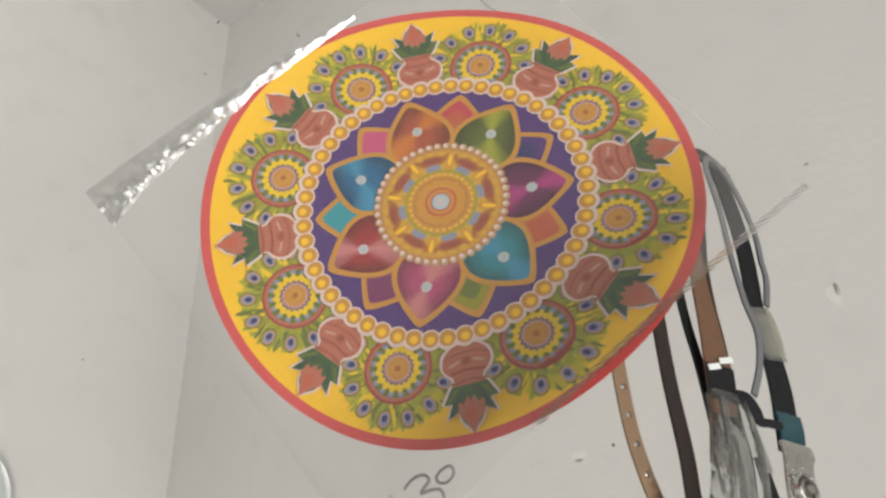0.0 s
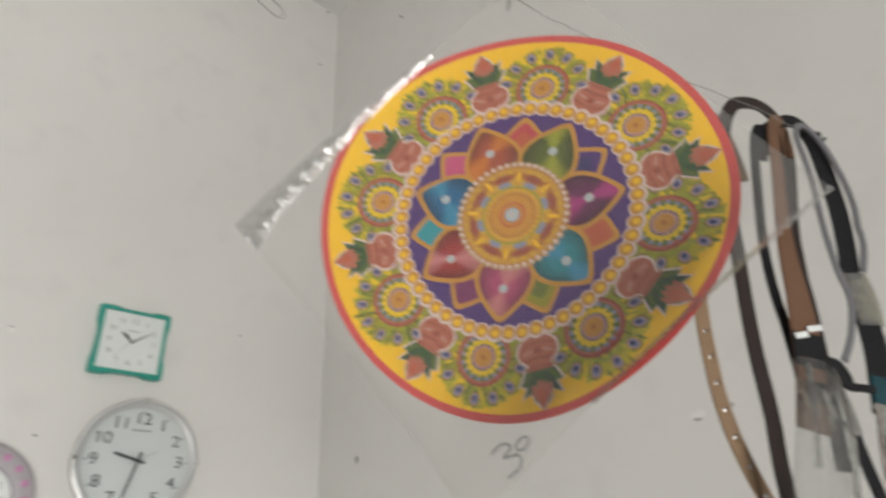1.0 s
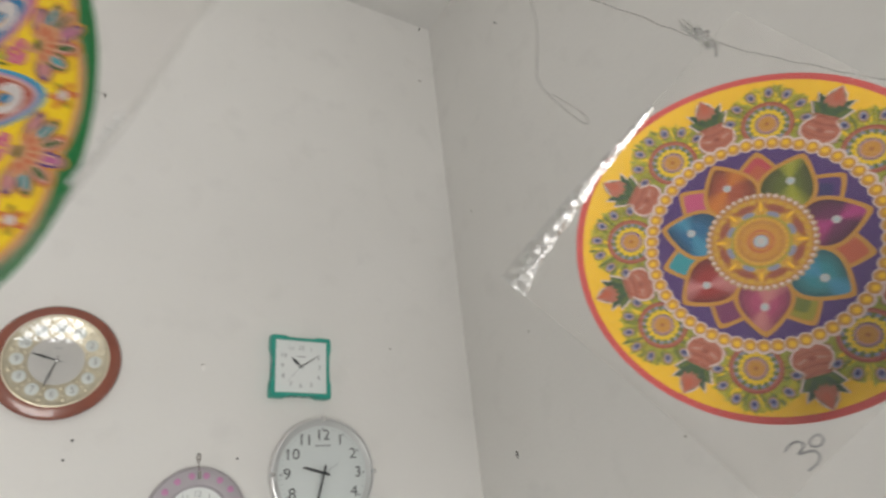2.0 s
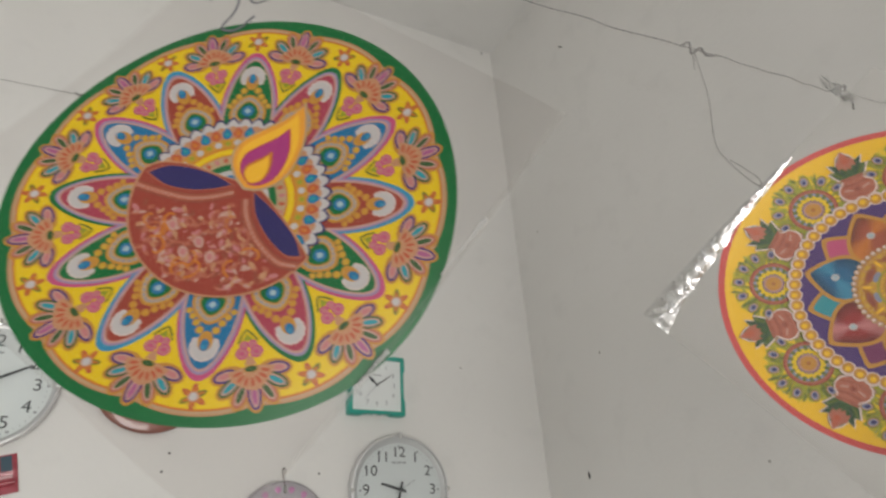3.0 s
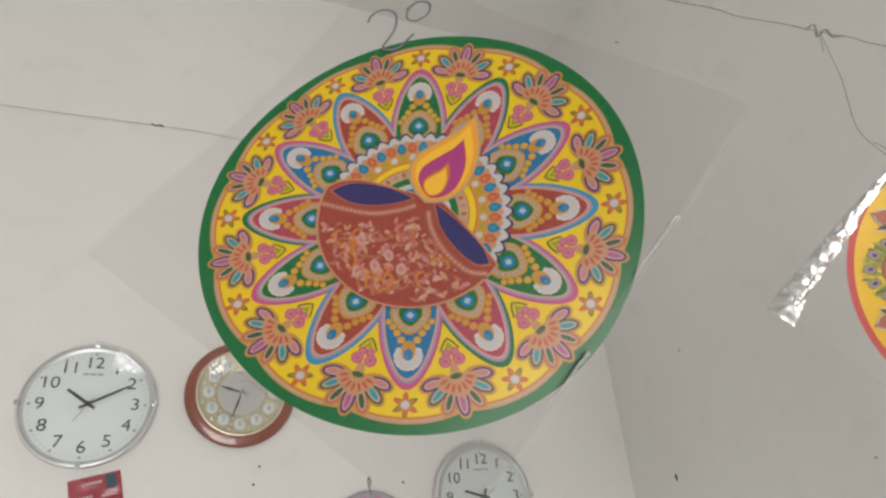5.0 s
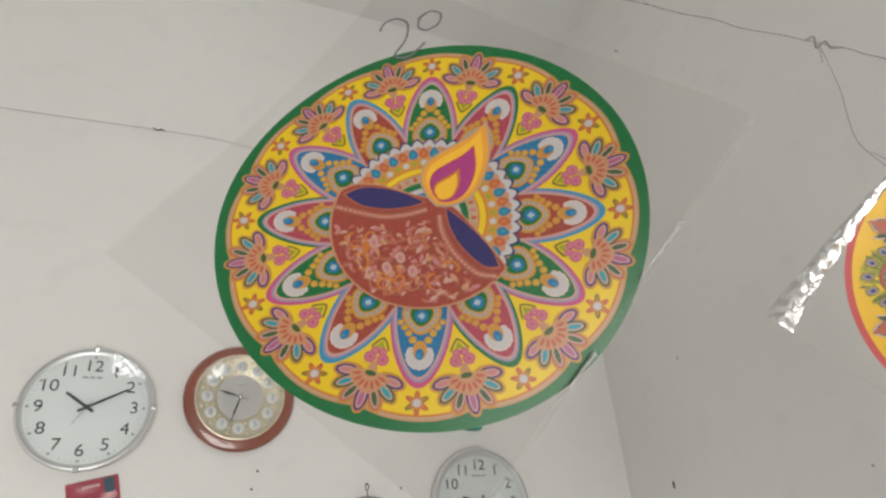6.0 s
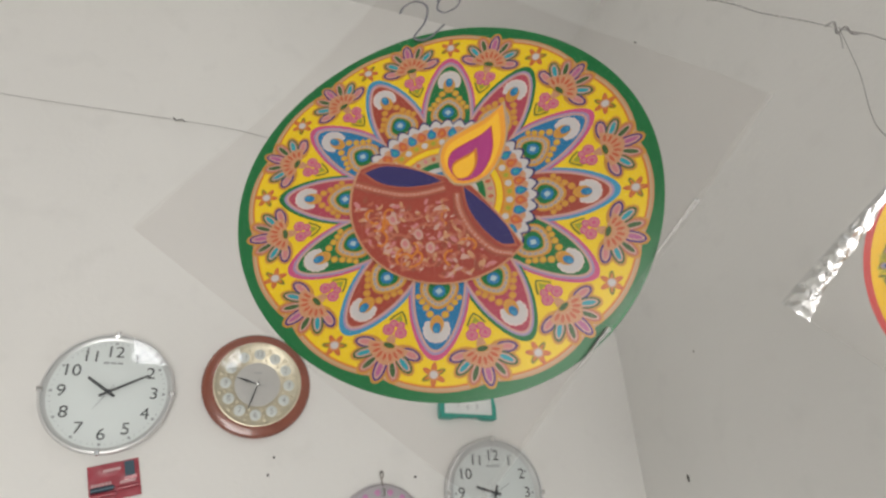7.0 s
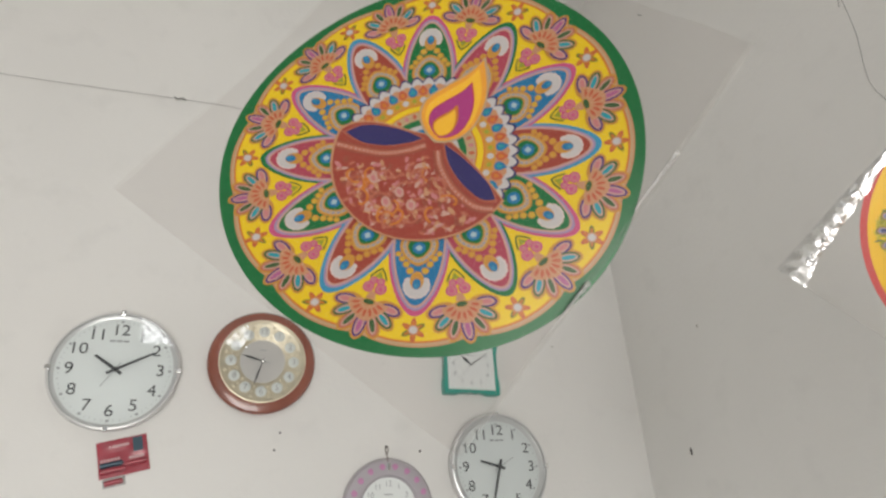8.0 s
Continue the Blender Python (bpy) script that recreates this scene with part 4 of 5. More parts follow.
def wavy(half, dip, n=28):
    out = []
    for side in range(4):
        for k in range(n):
            t = -1 + 2 * k / n
            d = half - dip * (1 if abs(t) < 0.42 else max(0.0, 1 - (abs(t) - 0.42) / 0.12))
            corner = max(0.0, abs(t) - 0.86) / 0.14
            d -= 0.35 * dip * corner ** 2 * 2
            x, y = t * half, d
            for _ in range(side):
                x, y = y, -x
            out.append((x, y))
    return out


outer = wavy(0.093, 0.0045)
inner = [(max(-0.079, min(0.079, x)), max(-0.079, min(0.079, y))) for x, y in outer]
bm = bmesh.new()
lay = []
for poly, zz in ((outer, 0.001), (outer, 0.022), ([(x * 0.97, y * 0.97) for x, y in outer], 0.028), ([(x * 1.01, y * 1.01) for x, y in inner], 0.028), (inner, 0.020)):
    lay.append([bm.verts.new((x, y, zz)) for x, y in poly])
for a, b in zip(lay, lay[1:]):
    for k in range(len(a)):
        e = (k + 1) % len(a)
        bm.faces.new((a[k], a[e], b[e], b[k]))
bm.faces.new(lay[0])
bmesh.ops.recalc_face_normals(bm, faces=bm.faces)
part("frame", bm, TEALP, c, "teal plastic frame with notched sides")
dial = part("dial", box_bm(-0.0795, 0.0795, -0.0795, 0.0795, 0.012, 0.0205), DIAL, c, "white square face")
for k in range(4):
    n = part("notch_insert", box_bm(-0.030, 0.030, 0.082, 0.0885, 0.003, 0.021, 0.002), DIAL, c, "white insert")
    n.matrix_local = pose(0, 0, 0, 0, 0, 90 * k)
for k in range(12):
    a = radians(30 * (k + 1))
    m = max(abs(math.sin(a)), abs(math.cos(a)))
    r = 0.057 / m ** 0.6
    lettering(str(k + 1), 0.020, FADED, dial, "numeral", r * math.sin(a), r * math.cos(a), 0.0208)
part("maker_mark", box_bm(-0.014, 0.014, 0.029, 0.032, 0.0206, 0.0209), FADED, dial)
hand("hour_hand", 312, 0.040, 0.006, 0.0022, 0.0012, 0.0215, BLACK, c, 0.0035)
hand("minute_hand", 56, 0.060, 0.006, 0.0030, 0.0016, 0.0225, BLACK, c)
hand("second_hand", 222, 0.060, 0.012, 0.0010, 0.0008, 0.0235, FADED, c)
part("hub", lathe([(0.003, 0.021), (0.003, 0.0245), (0, 0.025)], 14), BLACK, c)

# round mauve-grey clock with rose dots, hung from a nail by a wire
c = tagged(new("wall_clock"), "mauve-grey plastic wall clock with rose dots, hung by a wire", "clock", "wall clocks")
c.matrix_world = on_north(-0.886, 1.750)
part("case", lathe([(0, 0.001), (0.118, 0.001), (0.126, 0.008), (0.126, 0.018), (0.119, 0.026), (0.100, 0.030), (0.082, 0.028), (0.076, 0.020), (0, 0.020)]), MAUVE, c, "mauve-grey rim")
dial = part("dial", lathe([(0, 0.0205), (0.076, 0.0205), (0.076, 0.019)]), DIAL, c, "white dial")
for k in range(12):
    a = radians(30 * (k + 1))
    lettering(str(k + 1), 0.021, FADED, dial, "numeral", 0.059 * math.sin(a), 0.059 * math.cos(a), 0.0209)
for k in range(18):
    a = radians(20 * k + 10)
    d = part("rose_dot", lathe([(0, 0.0014), (0.006, 0.0012), (0.0085, 0)], 16), ROSE, c)
    d.matrix_local = Matrix.Translation((0.103 * math.sin(a), 0.103 * math.cos(a), 0.0294))
part("hanger_tab", box_bm(-0.005, 0.005, 0.093, 0.114, 0.026, 0.0325, 0.001), CHROME, c)
part("maker_mark", box_bm(-0.012, 0.012, 0.030, 0.033, 0.0206, 0.0208), FADED, dial)
hand("hour_hand", 300, 0.034, 0.006, 0.003, 0.002, 0.0215, BLACK, c)
hand("minute_hand", 190, 0.052, 0.006, 0.0025, 0.0016, 0.0225, BLACK, c)


def wire(name, pts, r, mat, parent=None, sides=6, label=""):
    """A round cord or wire through points."""
    bm = bmesh.new()
    pts = [Vector(p) for p in arc(pts, 5)]
    last = None
    for i, p in enumerate(pts):
        t = (pts[min(i + 1, len(pts) - 1)] - pts[max(i - 1, 0)]).normalized()
        u = t.cross(Vector((0.13, 0.21, 0.97))).normalized()
        v = t.cross(u)
        rr = r if not callable(r) else r(i / (len(pts) - 1))
        ring = [bm.verts.new(p + rr * (math.cos(2 * math.pi * k / sides) * u + math.sin(2 * math.pi * k / sides) * v)) for k in range(sides)]
        if last:
            for k in range(sides):
                bm.faces.new((last[k], last[(k + 1) % sides], ring[(k + 1) % sides], ring[k])).smooth = True
        last = ring
    return part(name, bm, mat, parent, label)


CORD = material("grey_twine", (0.27, 0.26, 0.25), 0.9, vary=0.4, scale=300, bump=0.5, bump_scale=900)
RUST = material("rusty_iron", (0.12, 0.065, 0.04), 0.7, 0.4, vary=0.4, scale=200)
IRON = material("dark_iron", (0.06, 0.055, 0.05), 0.55, 0.6, vary=0.3, scale=200)
wire("hanging_wire", [(0, 0.112, 0.028), (-0.002, 0.135, 0.018), (-0.004, 0.150, 0.012), (0.001, 0.160, 0.010), (0.005, 0.152, 0.010), (0.001, 0.140, 0.012)], 0.0011, RUST, c)

# red blister pack of batteries, taped to the wall
FOIL = material("printed_red_card", (0.34, 0.035, 0.055), 0.35, vary=0.3, scale=40, coat=0.3)
BARS = material("faded_print", (0.55, 0.33, 0.34), 0.4)
CARDTEAL = material("dark_teal_print", (0.02, 0.06, 0.09), 0.35)
pk = tagged(new("battery_pack"), "crumpled red blister pack of batteries stuck to the wall", "battery pack")
pk.matrix_world = on_north(-1.553, 1.890, 0, 13)
card = bmesh.new()
grid = []
for i in range(13):
    row = []
    for j in range(11):
        x, y = -0.056 + 0.112 * i / 12, -0.044 + 0.088 * j / 10
        row.append(card.verts.new((x, y, 0.004 + 0.003 * noise.noise(Vector((x * 40, y * 40, 2))) + 0.0015 * (i % 2))))
    grid.append(row)
for i in range(12):
    for j in range(10):
        card.faces.new((grid[i][j], grid[i + 1][j], grid[i + 1][j + 1], grid[i][j + 1])).smooth = True
ob = part("card", card, FOIL, pk, "red printed card")
part("teal_panel", box_bm(0.024, 0.046, 0.006, 0.040, 0.0075, 0.0085), CARDTEAL, ob)
part("print_bar", box_bm(-0.022, 0.016, 0.024, 0.030, 0.0080, 0.0088), BARS, ob)
for k in range(6):
    part("print_bar", box_bm(-0.050 + 0.0075 * k, -0.0445 + 0.0075 * k, -0.006, 0.0005, 0.0078, 0.0086), BARS, ob)
part("print_bar", box_bm(0.012, 0.046, -0.010, -0.004, 0.0078, 0.0086), BARS, ob)
for k, (y, x0, x1) in enumerate(((-0.014, -0.052, 0.0), (-0.028, -0.052, 0.004), (-0.020, 0.006, 0.052))):
    cell = part("battery", lathe([(0, 0), (0.0062, 0.0002), (0.0062, x1 - x0 - 0.003), (0.0025, x1 - x0 - 0.0025), (0.0025, x1 - x0), (0, x1 - x0)], 16), FOIL if k else CARDTEAL, pk, "small battery cell")
    cell.matrix_local = pose(x0, y, 0.009, 0, 90, 0)
flap = part("loose_flap", box_bm(-0.05, 0.0, -0.066, -0.045, 0.002, 0.0032), clear("blister_film", (0.9, 0.88, 0.88), 0.08, 0.14, 0.4, 60, 0.15), pk, "clear torn flap")
part("battery", lathe([(0, 0), (0.0062, 0.0002), (0.0062, 0.040), (0.0025, 0.0405), (0, 0.042)], 16), FOIL, pk).matrix_local = pose(-0.046, -0.056, 0.009, 0, 90, 0)

# ---------------------------------------------------------------- cords
# thin wire along the wall, tied to a nail
wire_run = tagged(new("wall_wire"), "thin dark wire stretched along the wall to a nail", "wire")
wire("wire", [(-4.2, -0.012, 2.955), (-3.0, -0.014, 2.962), (-2.035, -0.012, 2.970), (-1.80, -0.012, 2.976), (-1.55, -0.012, 2.985), (-1.38, -0.012, 2.988), (-1.222, -0.014, 2.970)], 0.0008, CORD, wire_run)
wire("knot", [(-1.560, -0.018, 2.987), (-1.552, -0.02, 2.978), (-1.545, -0.016, 2.982), (-1.536, -0.018, 2.986), (-1.525, -0.017, 2.980)], 0.0018, IRON, wire_run)
TWINE_PTS = [(-4.2, -1.56, 1.96), (-2.6, -1.585, 1.905), (-1.60, -1.605, 1.905), (-1.32, -1.608, 1.914), (-1.183, -1.612, 1.925), (-1.111, -1.612, 1.932), (-1.034, -1.612, 1.942), (-0.953, -1.612, 1.951),
             (-0.880, -1.612, 1.957), (-0.856, -1.612, 1.964), (-0.806, -1.612, 1.970), (-0.755, -1.614, 1.979), (-0.66, -1.628, 1.985), (-0.57, -1.650, 1.986), (-0.469, -1.680, 1.972)]
tw = tagged(new("twine"), "knotted grey twine strung across the room between wall nails", "twine")
jit = []
rnd = random.Random(2)
for a, b in zip(TWINE_PTS, TWINE_PTS[1:]):
    n = 3 if Vector(a).x < -1.4 else 5
    for k in range(n):
        p = Vector(a).lerp(Vector(b), k / n)
        jit.append((p.x, p.y + rnd.uniform(-1, 1) * 0.0007, p.z + (rnd.uniform(-1, 1) * 0.0009 if k else 0)))
jit.append(TWINE_PTS[-1])
wire("cord", jit, lambda t: 0.00042 + 0.00015 * math.sin(t * 900), CORD, tw)
wire("knot", [(-1.046, -1.611, 1.941), (-1.040, -1.614, 1.944), (-1.035, -1.610, 1.939), (-1.030, -1.614, 1.943), (-1.022, -1.612, 1.941), (-1.012, -1.613, 1.944)], 0.00075, CORD, tw)
wire("loose_end", [(-1.034, -1.612, 1.941), (-1.036, -1.613, 1.925), (-1.035, -1.612, 1.900), (-1.040, -1.611, 1.872), (-1.042, -1.612, 1.856), (-1.030, -1.612, 1.845), (-1.014, -1.612, 1.837), (-1.010, -1.612, 1.842), (-1.020, -1.612, 1.847), (-1.034, -1.612, 1.851)], 0.00028, CORD, tw)
wire("loose_end", [(-1.037, -1.612, 1.942), (-1.039, -1.613, 1.931), (-1.040, -1.612, 1.922)], 0.0003, CORD, tw)
wire("knot", [(-0.862, -1.612, 1.963), (-0.856, -1.616, 1.967), (-0.852, -1.610, 1.961), (-0.848, -1.613, 1.964), (-0.846, -1.612, 1.955), (-0.849, -1.612, 1.948)], 0.0010, CORD, tw)
wire("knot", [(-0.476, -1.678, 1.972), (-0.468, -1.682, 1.977), (-0.462, -1.679, 1.970), (-0.458, -1.683, 1.974), (-0.452, -1.681, 1.977)], 0.0016, IRON, tw)
# crumpled film tied in at the second knot, and at the other sticker's corner
for nm, cx, cy, cz, sd, st in (("tied_film", -0.866, -1.614, 1.964, 1, pot_sticker), ("tied_film", -1.321, -1.607, 1.913, 5, lamp_sticker)):
    bm = bmesh.new()
    g = []
    for i in range(10):
        row = []
        for j in range(7):
            a = i / 9 * 2.6 - 1.3
            p = Vector((cx + 0.011 * math.sin(a * 2 + j) + 0.004 * (j - 3), cy + 0.007 * noise.noise(Vector((i * 0.9, j * 0.9, sd))), cz + 0.010 * a * 0.5 + 0.010 * noise.noise(Vector((i * 0.7, j * 0.8, sd + 3))) - 0.0015 * j))
            row.append(bm.verts.new(p))
        g.append(row)
    for i in range(9):
        for j in range(6):
            bm.faces.new((g[i][j], g[i + 1][j], g[i + 1][j + 1], g[i][j + 1]))
    part(nm, bm, SEAM, st, "knotted scrap of clear film")

# ---------------------------------------------------------------- belts
LEATHER_TAN = material("tan_leather", (0.27, 0.175, 0.10), 0.5, vary=0.18, scale=60, bump=0.4, bump_scale=350)
LEATHER_BROWN = material("brown_leather", (0.15, 0.075, 0.04), 0.48, vary=0.18, scale=60, bump=0.4, bump_scale=350)
LEATHER_DARK = material("dark_brown_leather", (0.035, 0.026, 0.024), 0.6, spec=0.18, vary=0.2, scale=60, bump=0.4, bump_scale=350)
LEATHER_BLACK = material("black_leather", (0.014, 0.014, 0.016), 0.6, spec=0.18, vary=0.2, scale=60, bump=0.4, bump_scale=350)
GREYEDGE = material("grey_strap", (0.16, 0.16, 0.17), 0.45, vary=0.1)
WRAP = clear("wrapping_film", (0.90, 0.91, 0.90), 0.10, 0.10, 0.35, 45, 0.07)
TAPE = clear("cloudy_tape", (0.80, 0.77, 0.66), 0.15, 0.12, 0.5, 90, 0.16)
BN, BD, BC = Vector((0.4903, 0.8715, 0)), Vector((0.8715, -0.4903, 0)), -1.683


def spot(s, z, out=0.0):
    """A place in the upright plane in which the belts hang; out is towards the camera's side."""
    return BN * (BC - out) + BD * s + Vector((0, 0, z))


def strap(name, pts, width, mat, parent, thick=0.0028, label="", twist=0.0):
    """A flat strap through (s, z, out) or (s, z, out, width) points."""
    line = arc([p if len(p) == 4 else (*p, width) for p in pts], 6)
    bm = bmesh.new()
    last = None
    for i, p in enumerate(line):
        a, b = line[max(i - 1, 0)], line[min(i + 1, len(line) - 1)]
        t = (spot(*b[:3]) - spot(*a[:3])).normalized()
        side = (BN if abs(t.dot(BN)) < 0.9 else Vector((0, 0, 1))).cross(t).normalized()
        nrm = t.cross(side).normalized()
        if twist:
            side = (side * math.cos(twist * i / len(line)) + nrm * math.sin(twist * i / len(line))).normalized()
            nrm = t.cross(side).normalized()
        c = spot(*p[:3])
        w, th = p[3] / 2, thick / 2
        ring = [bm.verts.new(c + side * x * w + nrm * y * th) for x, y in ((-1, -0.5), (-0.94, -1), (0.94, -1), (1, -0.5), (1, 0.5), (0.94, 1), (-0.94, 1), (-1, 0.5))]
        if last:
            for k in range(8):
                bm.faces.new((last[k], last[(k + 1) % 8], ring[(k + 1) % 8], ring[k]))
        else:
            bm.faces.new(ring)
        last = ring
    bm.faces.new(last[::-1])
    bmesh.ops.recalc_face_normals(bm, faces=bm.faces)
    return part(name, bm, mat, parent, label)


b = tagged(new("belt"), "tan leather belt with a row of eyelets, hung over twine", "belt", "hanging belts")
strap("strap", [(0.352, 1.940, -0.030), (0.342, 1.979, -0.024), (0.328, 2.004, -0.018), (0.311, 2.011, -0.016), (0.297, 2.000, -0.018), (0.288, 1.96, -0.024), (0.281, 1.90, -0.028), (0.275, 1.84, -0.03), (0.271, 1.790, -0.03),
                (0.270, 1.757, -0.03), (0.271, 1.723, -0.03), (0.276, 1.692, -0.03), (0.284, 1.665, -0.03), (0.298, 1.63, -0.03), (0.312, 1.60, -0.03)], 0.0138, LEATHER_TAN, b)
for k in range(8):
    z = 1.780 - 0.0225 * k
    s = float(np.interp(z, [1.60, 1.63, 1.665, 1.692, 1.723, 1.757, 1.790], [0.312, 0.298, 0.284, 0.276, 0.271, 0.270, 0.271]))
    e = part("eyelet", lathe([(0.0011, 0.0004), (0.0014, 0.0011), (0.0022, 0.0009), (0.0026, 0)], 14), CHROME, b)
    e.matrix_world = Matrix.Translation(spot(s, z, -0.0286)) @ (-BN).to_track_quat("Z", "Y").to_matrix().to_4x4()
b = tagged(new("belt"), "dark brown narrow leather belt hung over twine", "belt", "hanging belts")
strap("strap", [(0.289, 1.60, 0.0), (0.289, 1.662, 0.0), (0.292, 1.700, 0.0), (0.292, 1.750, 0.0), (0.294, 1.790, 0.0), (0.298, 1.835, 0.0), (0.303, 1.90, 0.001), (0.313, 1.965, 0.003), (0.329, 2.002, 0.005), (0.351, 2.012, 0.004),
                (0.372, 2.008, 0.002), (0.384, 1.991, 0.0), (0.386, 1.955, -0.002), (0.375, 1.905, -0.003), (0.367, 1.870, -0.004), (0.362, 1.826, -0.004), (0.361, 1.792, -0.004), (0.357, 1.72, -0.006), (0.352, 1.66, -0.008)], 0.0138, LEATHER_DARK, b)
b = tagged(new("belt"), "thin black leather strap folded over the twine", "belt", "hanging belts")
strap("strap", [(0.366, 1.955, -0.002), (0.364, 1.975, 0.001), (0.356, 1.982, 0.003), (0.347, 1.965, 0.003), (0.341, 1.935, 0.002), (0.336, 1.905, 0.001), (0.329, 1.862, 0.0), (0.326, 1.830, 0.0), (0.326, 1.801, 0.0), (0.328, 1.770, 0.0), (0.331, 1.72, -0.003)], 0.0088, LEATHER_BLACK, b)
b = tagged(new("belt"), "wide brown leather belt with a price label, in plastic wrap", "belt", "hanging belts")
strap("strap", [(0.382, 1.950, 0.004, 0.011), (0.378, 1.980, 0.009, 0.011), (0.370, 1.988, 0.012, 0.011), (0.362, 1.968, 0.012, 0.0115), (0.354, 1.923, 0.012, 0.012), (0.345, 1.879, 0.012, 0.0135), (0.339, 1.838, 0.012, 0.0175), (0.337, 1.801, 0.012, 0.022),
                (0.334, 1.769, 0.012, 0.026), (0.330, 1.740, 0.012, 0.0275), (0.324, 1.715, 0.012, 0.029), (0.316, 1.688, 0.012, 0.030)], 0.03, LEATHER_BROWN, b)
strap("label_band", [(0.3335, 1.766, 0.0145), (0.332, 1.757, 0.0145), (0.330, 1.746, 0.0145), (0.3285, 1.738, 0.0145)], 0.0285, LEATHER_BLACK, b, 0.001, "black paper band")
for k, (s0, z0, w, h) in enumerate(((0.341, 1.7705, 0.0145, 0.005), (0.3265, 1.7645, 0.0125, 0.005))):
    strap("label_edge", [(s0 - w / 2, z0 - 0.001, 0.0158), (s0, z0, 0.0158), (s0 + w / 2, z0 + 0.001, 0.0158)], h, DIAL, b, 0.0006, "white torn edge")
strap("plastic_wrap", [(0.329, 1.742, 0.016, 0.032), (0.325, 1.715, 0.020, 0.037), (0.319, 1.690, 0.021, 0.043), (0.311, 1.655, 0.018, 0.050), (0.304, 1.61, 0.012, 0.054)], 0.045, WRAP, b, 0.010, "clear plastic wrap")
strap("wrap_fold", [(0.318, 1.738, 0.0225, 0.004), (0.311, 1.715, 0.0265, 0.005), (0.305, 1.690, 0.0275, 0.003), (0.300, 1.66, 0.0245, 0.004)], 0.004, WRAP, b, 0.003, "shiny fold in the wrap")
strap("wrap_fold", [(0.340, 1.735, 0.0225, 0.003), (0.338, 1.705, 0.0265, 0.004), (0.334, 1.675, 0.0265, 0.004), (0.327, 1.64, 0.0235, 0.005)], 0.004, WRAP, b, 0.003, "shiny fold in the wrap")
b = tagged(new("belt"), "wide black belt with tape and an ornate chrome buckle", "belt", "hanging belts")
strap("strap", [(0.350, 1.945, 0.002, 0.013), (0.354, 1.970, 0.005, 0.013), (0.371, 1.984, 0.009, 0.013), (0.392, 1.988, 0.011, 0.015), (0.406, 1.968, 0.011, 0.018), (0.411, 1.933, 0.010, 0.0195), (0.411, 1.889, 0.010, 0.020), (0.406, 1.850, 0.010, 0.0195), (0.402, 1.828, 0.010, 0.019),
                (0.403, 1.799, 0.010, 0.022), (0.401, 1.753, 0.010, 0.0245), (0.394, 1.719, 0.010, 0.0245), (0.390, 1.70, 0.010, 0.0245)], 0.024, LEATHER_BLACK, b)
strap("tape", [(0.402, 1.824, 0.0125), (0.4035, 1.80, 0.014), (0.403, 1.776, 0.0125)], 0.0245, TAPE, b, 0.003, "cloudy tape wrap")
strap("teal_band", [(0.3965, 1.730, 0.0125), (0.3945, 1.719, 0.0135), (0.3925, 1.708, 0.0125)], 0.0262, material("teal_foil", (0.02, 0.08, 0.10), 0.25, 0.3, vary=0.3, scale=90, coat=0.4), b, 0.003, "shiny teal foil band")
bk = strap("buckle", [(0.392, 1.706, 0.014, 0.031), (0.3905, 1.699, 0.016, 0.032), (0.389, 1.693, 0.015, 0.029), (0.3865, 1.676, 0.013, 0.029), (0.382, 1.645, 0.013, 0.031), (0.379, 1.62, 0.013, 0.027)], 0.03, BUCKLE, b, 0.004, "embossed chrome buckle")
turn = (-BN).to_track_quat("Z", "Y").to_matrix().to_4x4()
for r, h in ((0.0125, 0.004), (0.008, 0.006)):
    part("boss", lathe([(r * 0.75, h * 0.6), (r * 0.88, h), (r, h * 0.6), (r * 1.05, 0)], 28), BUCKLE, b).matrix_world = Matrix.Translation(spot(0.3855, 1.672, 0.0155)) @ turn
part("boss", lathe([(0, 0.007), (0.003, 0.0065), (0.0045, 0)], 18), BUCKLE, b).matrix_world = Matrix.Translation(spot(0.3855, 1.672, 0.0155)) @ turn
for k in range(10):
    a = 2 * math.pi * k / 10
    part("stud", lathe([(0, 0.0022), (0.0012, 0.0018), (0.0018, 0)], 10), BUCKLE, b).matrix_world = Matrix.Translation(spot(0.3855 + 0.0118 * math.cos(a), 1.672 + 0.0165 * math.sin(a), 0.0155)) @ turn
b = tagged(new("belt"), "thin grey-edged strap with a dark keeper loop", "belt", "hanging belts")
strap("strap", [(0.420, 1.868, 0.016), (0.423, 1.895, 0.017), (0.419, 1.925, 0.018), (0.407, 1.958, 0.020), (0.392, 1.976, 0.021), (0.380, 1.966, 0.021), (0.382, 1.918, 0.020), (0.378, 1.867, 0.020), (0.378, 1.824, 0.020), (0.3815, 1.796, 0.020), (0.372, 1.767, 0.020), (0.356, 1.742, 0.020)], 0.0058, GREYEDGE, b, 0.0022)
strap("strap", [(0.421, 1.868, 0.016), (0.419, 1.85, 0.016), (0.410, 1.826, 0.015)], 0.0058, GREYEDGE, b, 0.0022)
strap("keeper", [(0.337, 1.742, 0.019, 0.007), (0.344, 1.737, 0.021, 0.013), (0.350, 1.727, 0.021, 0.013), (0.356, 1.721, 0.020, 0.007), (0.366, 1.7205, 0.019, 0.006), (0.379, 1.7195, 0.017, 0.006)], 0.011, LEATHER_BLACK, b, 0.004, "dark keeper loop")
strap("clasp", [(0.346, 1.718, 0.018), (0.348, 1.702, 0.019), (0.351, 1.684, 0.018)], 0.006, CHROME, b, 0.002, "small metal tongue")
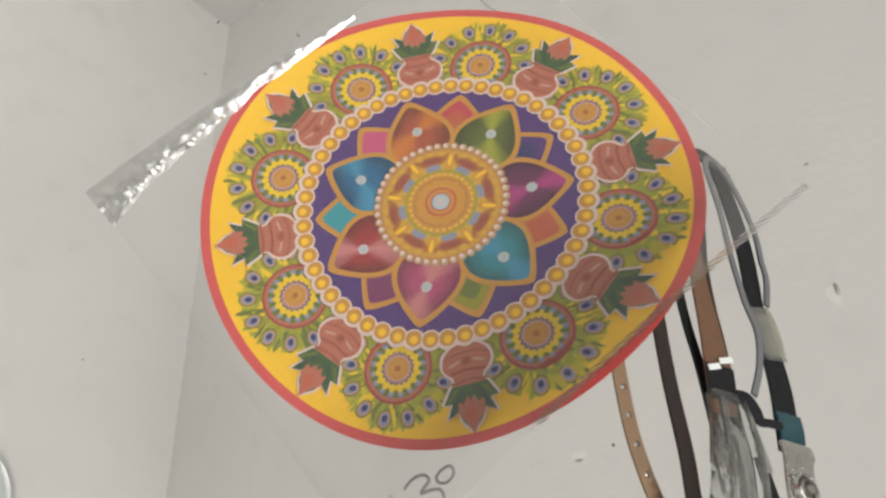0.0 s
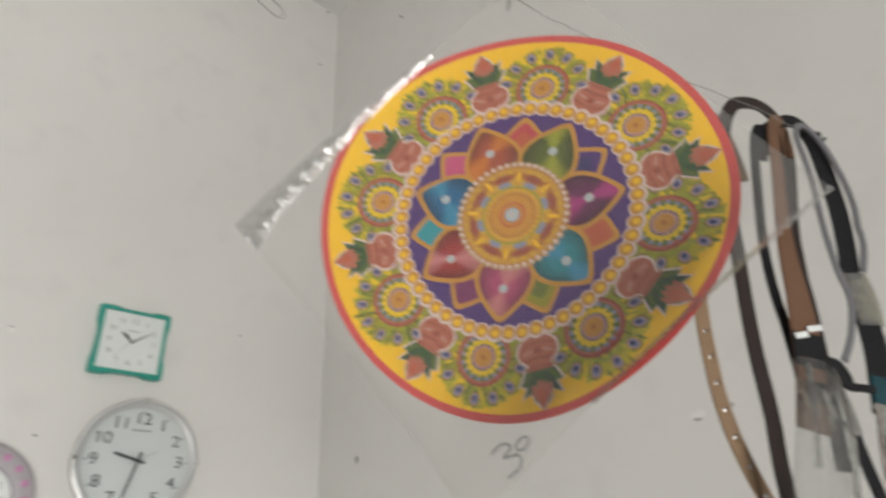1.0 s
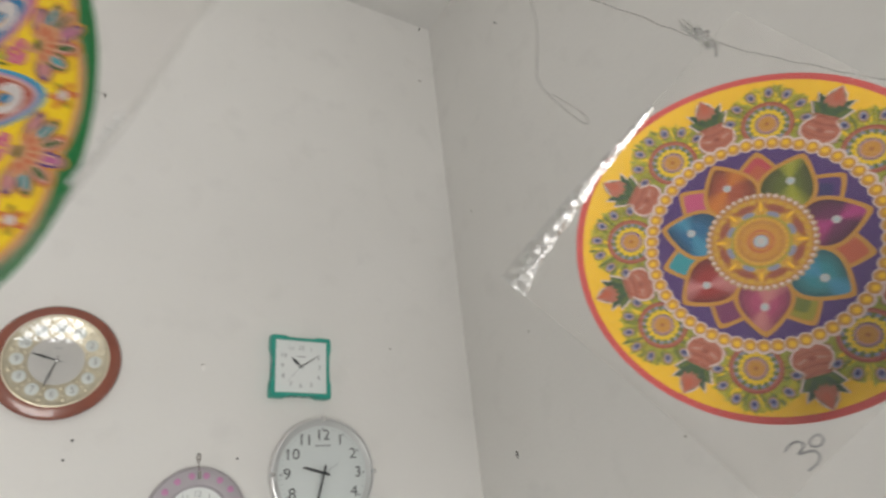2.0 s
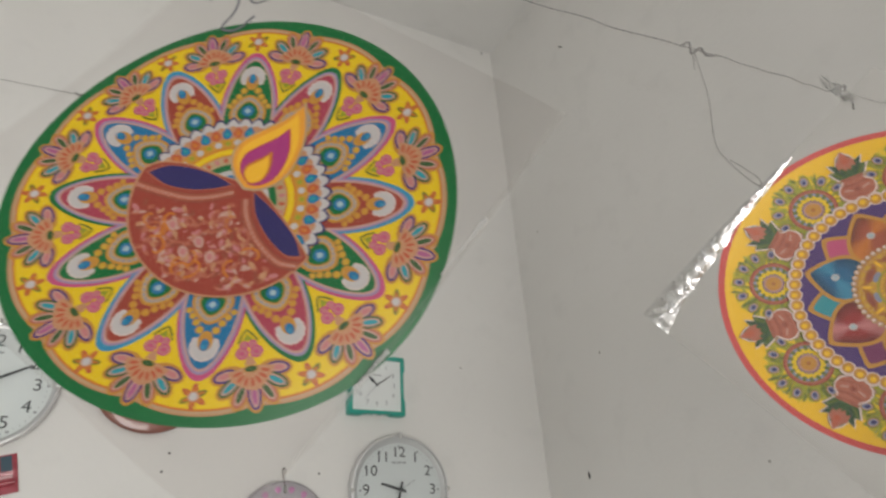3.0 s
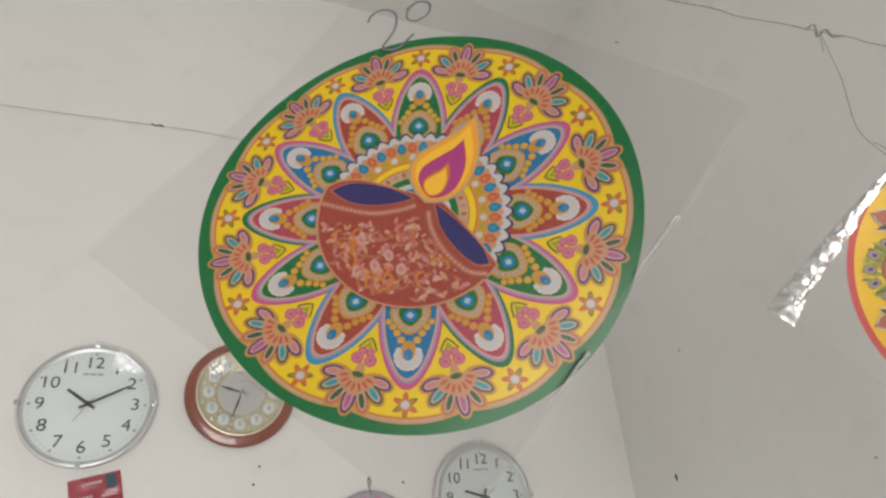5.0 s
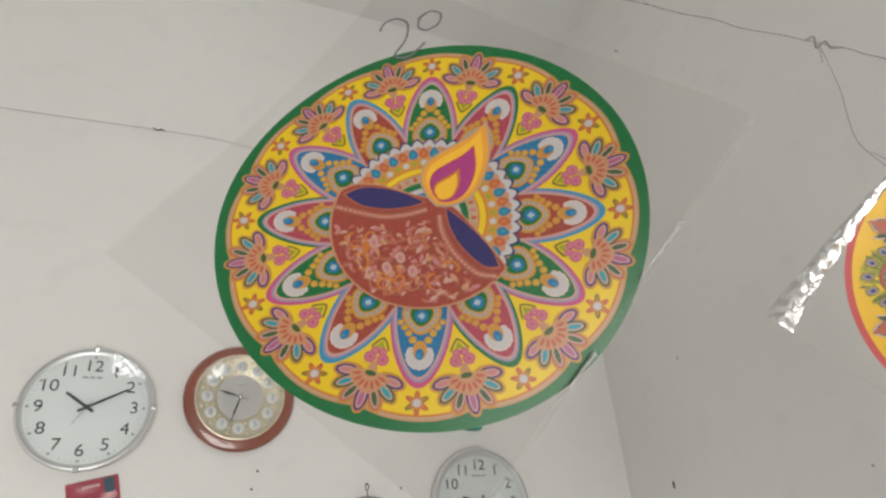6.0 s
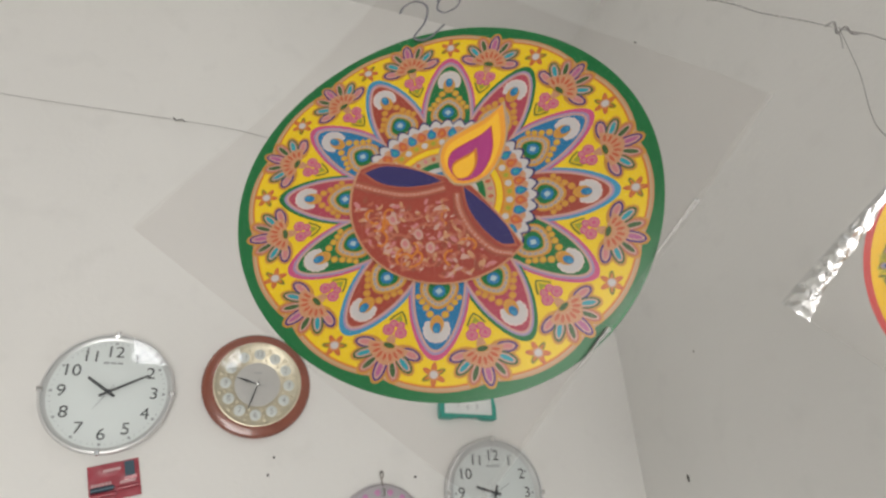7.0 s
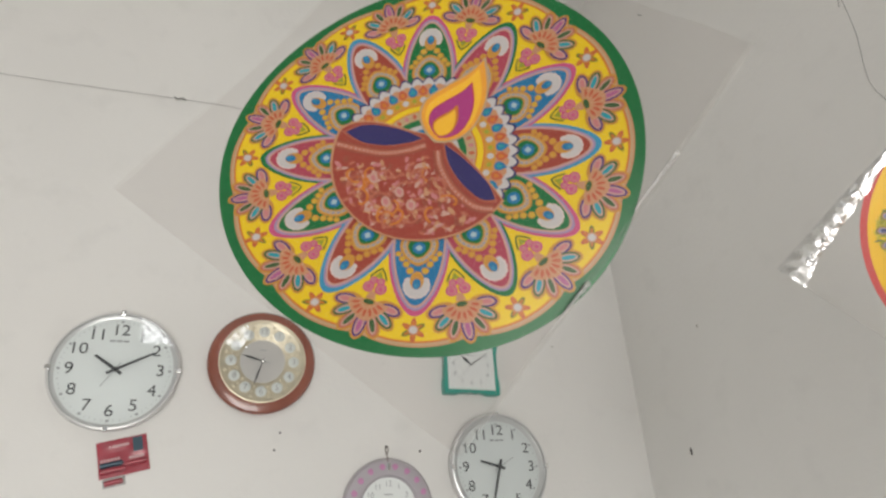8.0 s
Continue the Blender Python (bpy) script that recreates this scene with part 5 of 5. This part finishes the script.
strap("tail", [(0.349, 1.696, 0.014), (0.352, 1.670, 0.014), (0.357, 1.645, 0.013), (0.364, 1.615, 0.012)], 0.0105, LEATHER_BLACK, b, 0.0025, "black strap end")

# ---------------------------------------------------------------- nails and marks on the walls
def nail(x, y, z, axis, length=0.016, lean=0.0):
    nl = tagged(new("nail"), "short dark iron nail driven into the plaster wall", "nail", "wall nails")
    nl.matrix_world = pose(x, y, z, 90, 0, 0) if axis == "y" else pose(x, y, z, 0, -90, 0)
    part("shank", lathe([(0, -0.004), (0.0013, -0.003), (0.0013, length), (0, length)], 10), IRON, nl)
    part("head", lathe([(0.0013, length - 0.0004), (0.0032, length), (0.0030, length + 0.0012), (0, length + 0.0014)], 12), IRON, nl)
    return nl


nail(-0.887, 0, 1.908, "y", 0.014)
for x, z in ((-1.180, 1.947), (-1.193, 1.902), (-0.786, 1.896)):
    nail(x, 0, z, "y", 0.006)
nail(0, -0.453, 3.376, "x", 0.012)
nail(-0.055, 0, 3.716, "y", 0.012)
nail(-1.222, 0, 2.968, "y", 0.016)
nail(-4.2, -1.56, 1.96, "x", 0.012).matrix_world = pose(-4.2, -1.56, 1.96, 0, 90, 0)
CHIP = material("bare_plaster", (0.42, 0.40, 0.37), 0.9, vary=0.2, scale=120)
PALECHIP = material("fresh_putty", (0.83, 0.82, 0.795), 0.7, vary=0.08)


def chip(a, z, wall, w, h, mat, seed):
    rr = random.Random(seed)
    poly = [(w * (0.6 + 0.5 * rr.random()) * math.cos(2 * math.pi * k / 11), h * (0.6 + 0.5 * rr.random()) * math.sin(2 * math.pi * k / 11)) for k in range(11)]
    ob = tagged(part("plaster_chip", prism(poly, -0.001, 0.0008), mat), "small chipped spot in the painted plaster", "plaster chip", "wall chips")
    ob.matrix_world = pose(a, 0, z, 90, 0, 0) if wall == "n" else pose(0, a, z, 90, 0, -90)


for k, (a, z, wall, w, h, m) in enumerate((( -0.886, 2.142, "n", 0.006, 0.009, PALECHIP), (-0.888, 2.150, "n", 0.005, 0.003, CHIP), (-0.300, 2.232, "n", 0.005, 0.003, CHIP), (-0.073, 3.425, "n", 0.010, 0.004, CHIP),
                                        (-0.2085, 1.858, "e", 0.006, 0.012, IRON), (-0.352, 2.202, "e", 0.003, 0.006, CHIP), (-0.141, 2.736, "e", 0.003, 0.006, CHIP), (-0.829, 1.800, "e", 0.005, 0.004, CHIP), (-1.716, 1.978, "e", 0.012, 0.020, PALECHIP), (-1.722, 1.985, "e", 0.004, 0.014, CHIP),
                                        (-1.264, 1.815, "e", 0.016, 0.008, PALECHIP), (-1.262, 1.806, "e", 0.010, 0.003, CHIP), (-1.329, 1.821, "e", 0.003, 0.003, IRON), (-1.746, 2.204, "e", 0.004, 0.003, CHIP), (-1.90, 1.86, "e", 0.016, 0.006, PALECHIP))):
    chip(a, z, wall, w, h, m, k)

# ---------------------------------------------------------------- ventilator grille and assumed shop front behind the camera
vent = tagged(new("ventilator_grille"), "iron lattice grille in the high ventilator opening", "grille", kind="structure")
x0, x1, z0, z1, yv = VENT
for sgn in (-1, 1):
    k = -16
    while k < 18:
        xa = x0 + 0.105 * k
        pts = []
        xs, zs, xe, ze = xa, z0, xa + sgn * (z1 - z0), z1
        for t in range(41):
            u = t / 40
            x = xs + (xe - xs) * u
            if x0 <= x <= x1:
                pts.append((x, zs + (ze - zs) * u))
        if len(pts) > 2:
            wire("bar", [(pts[0][0], yv, pts[0][1]), (pts[-1][0], yv, pts[-1][1])], 0.0085, IRON, vent)
        k += 1
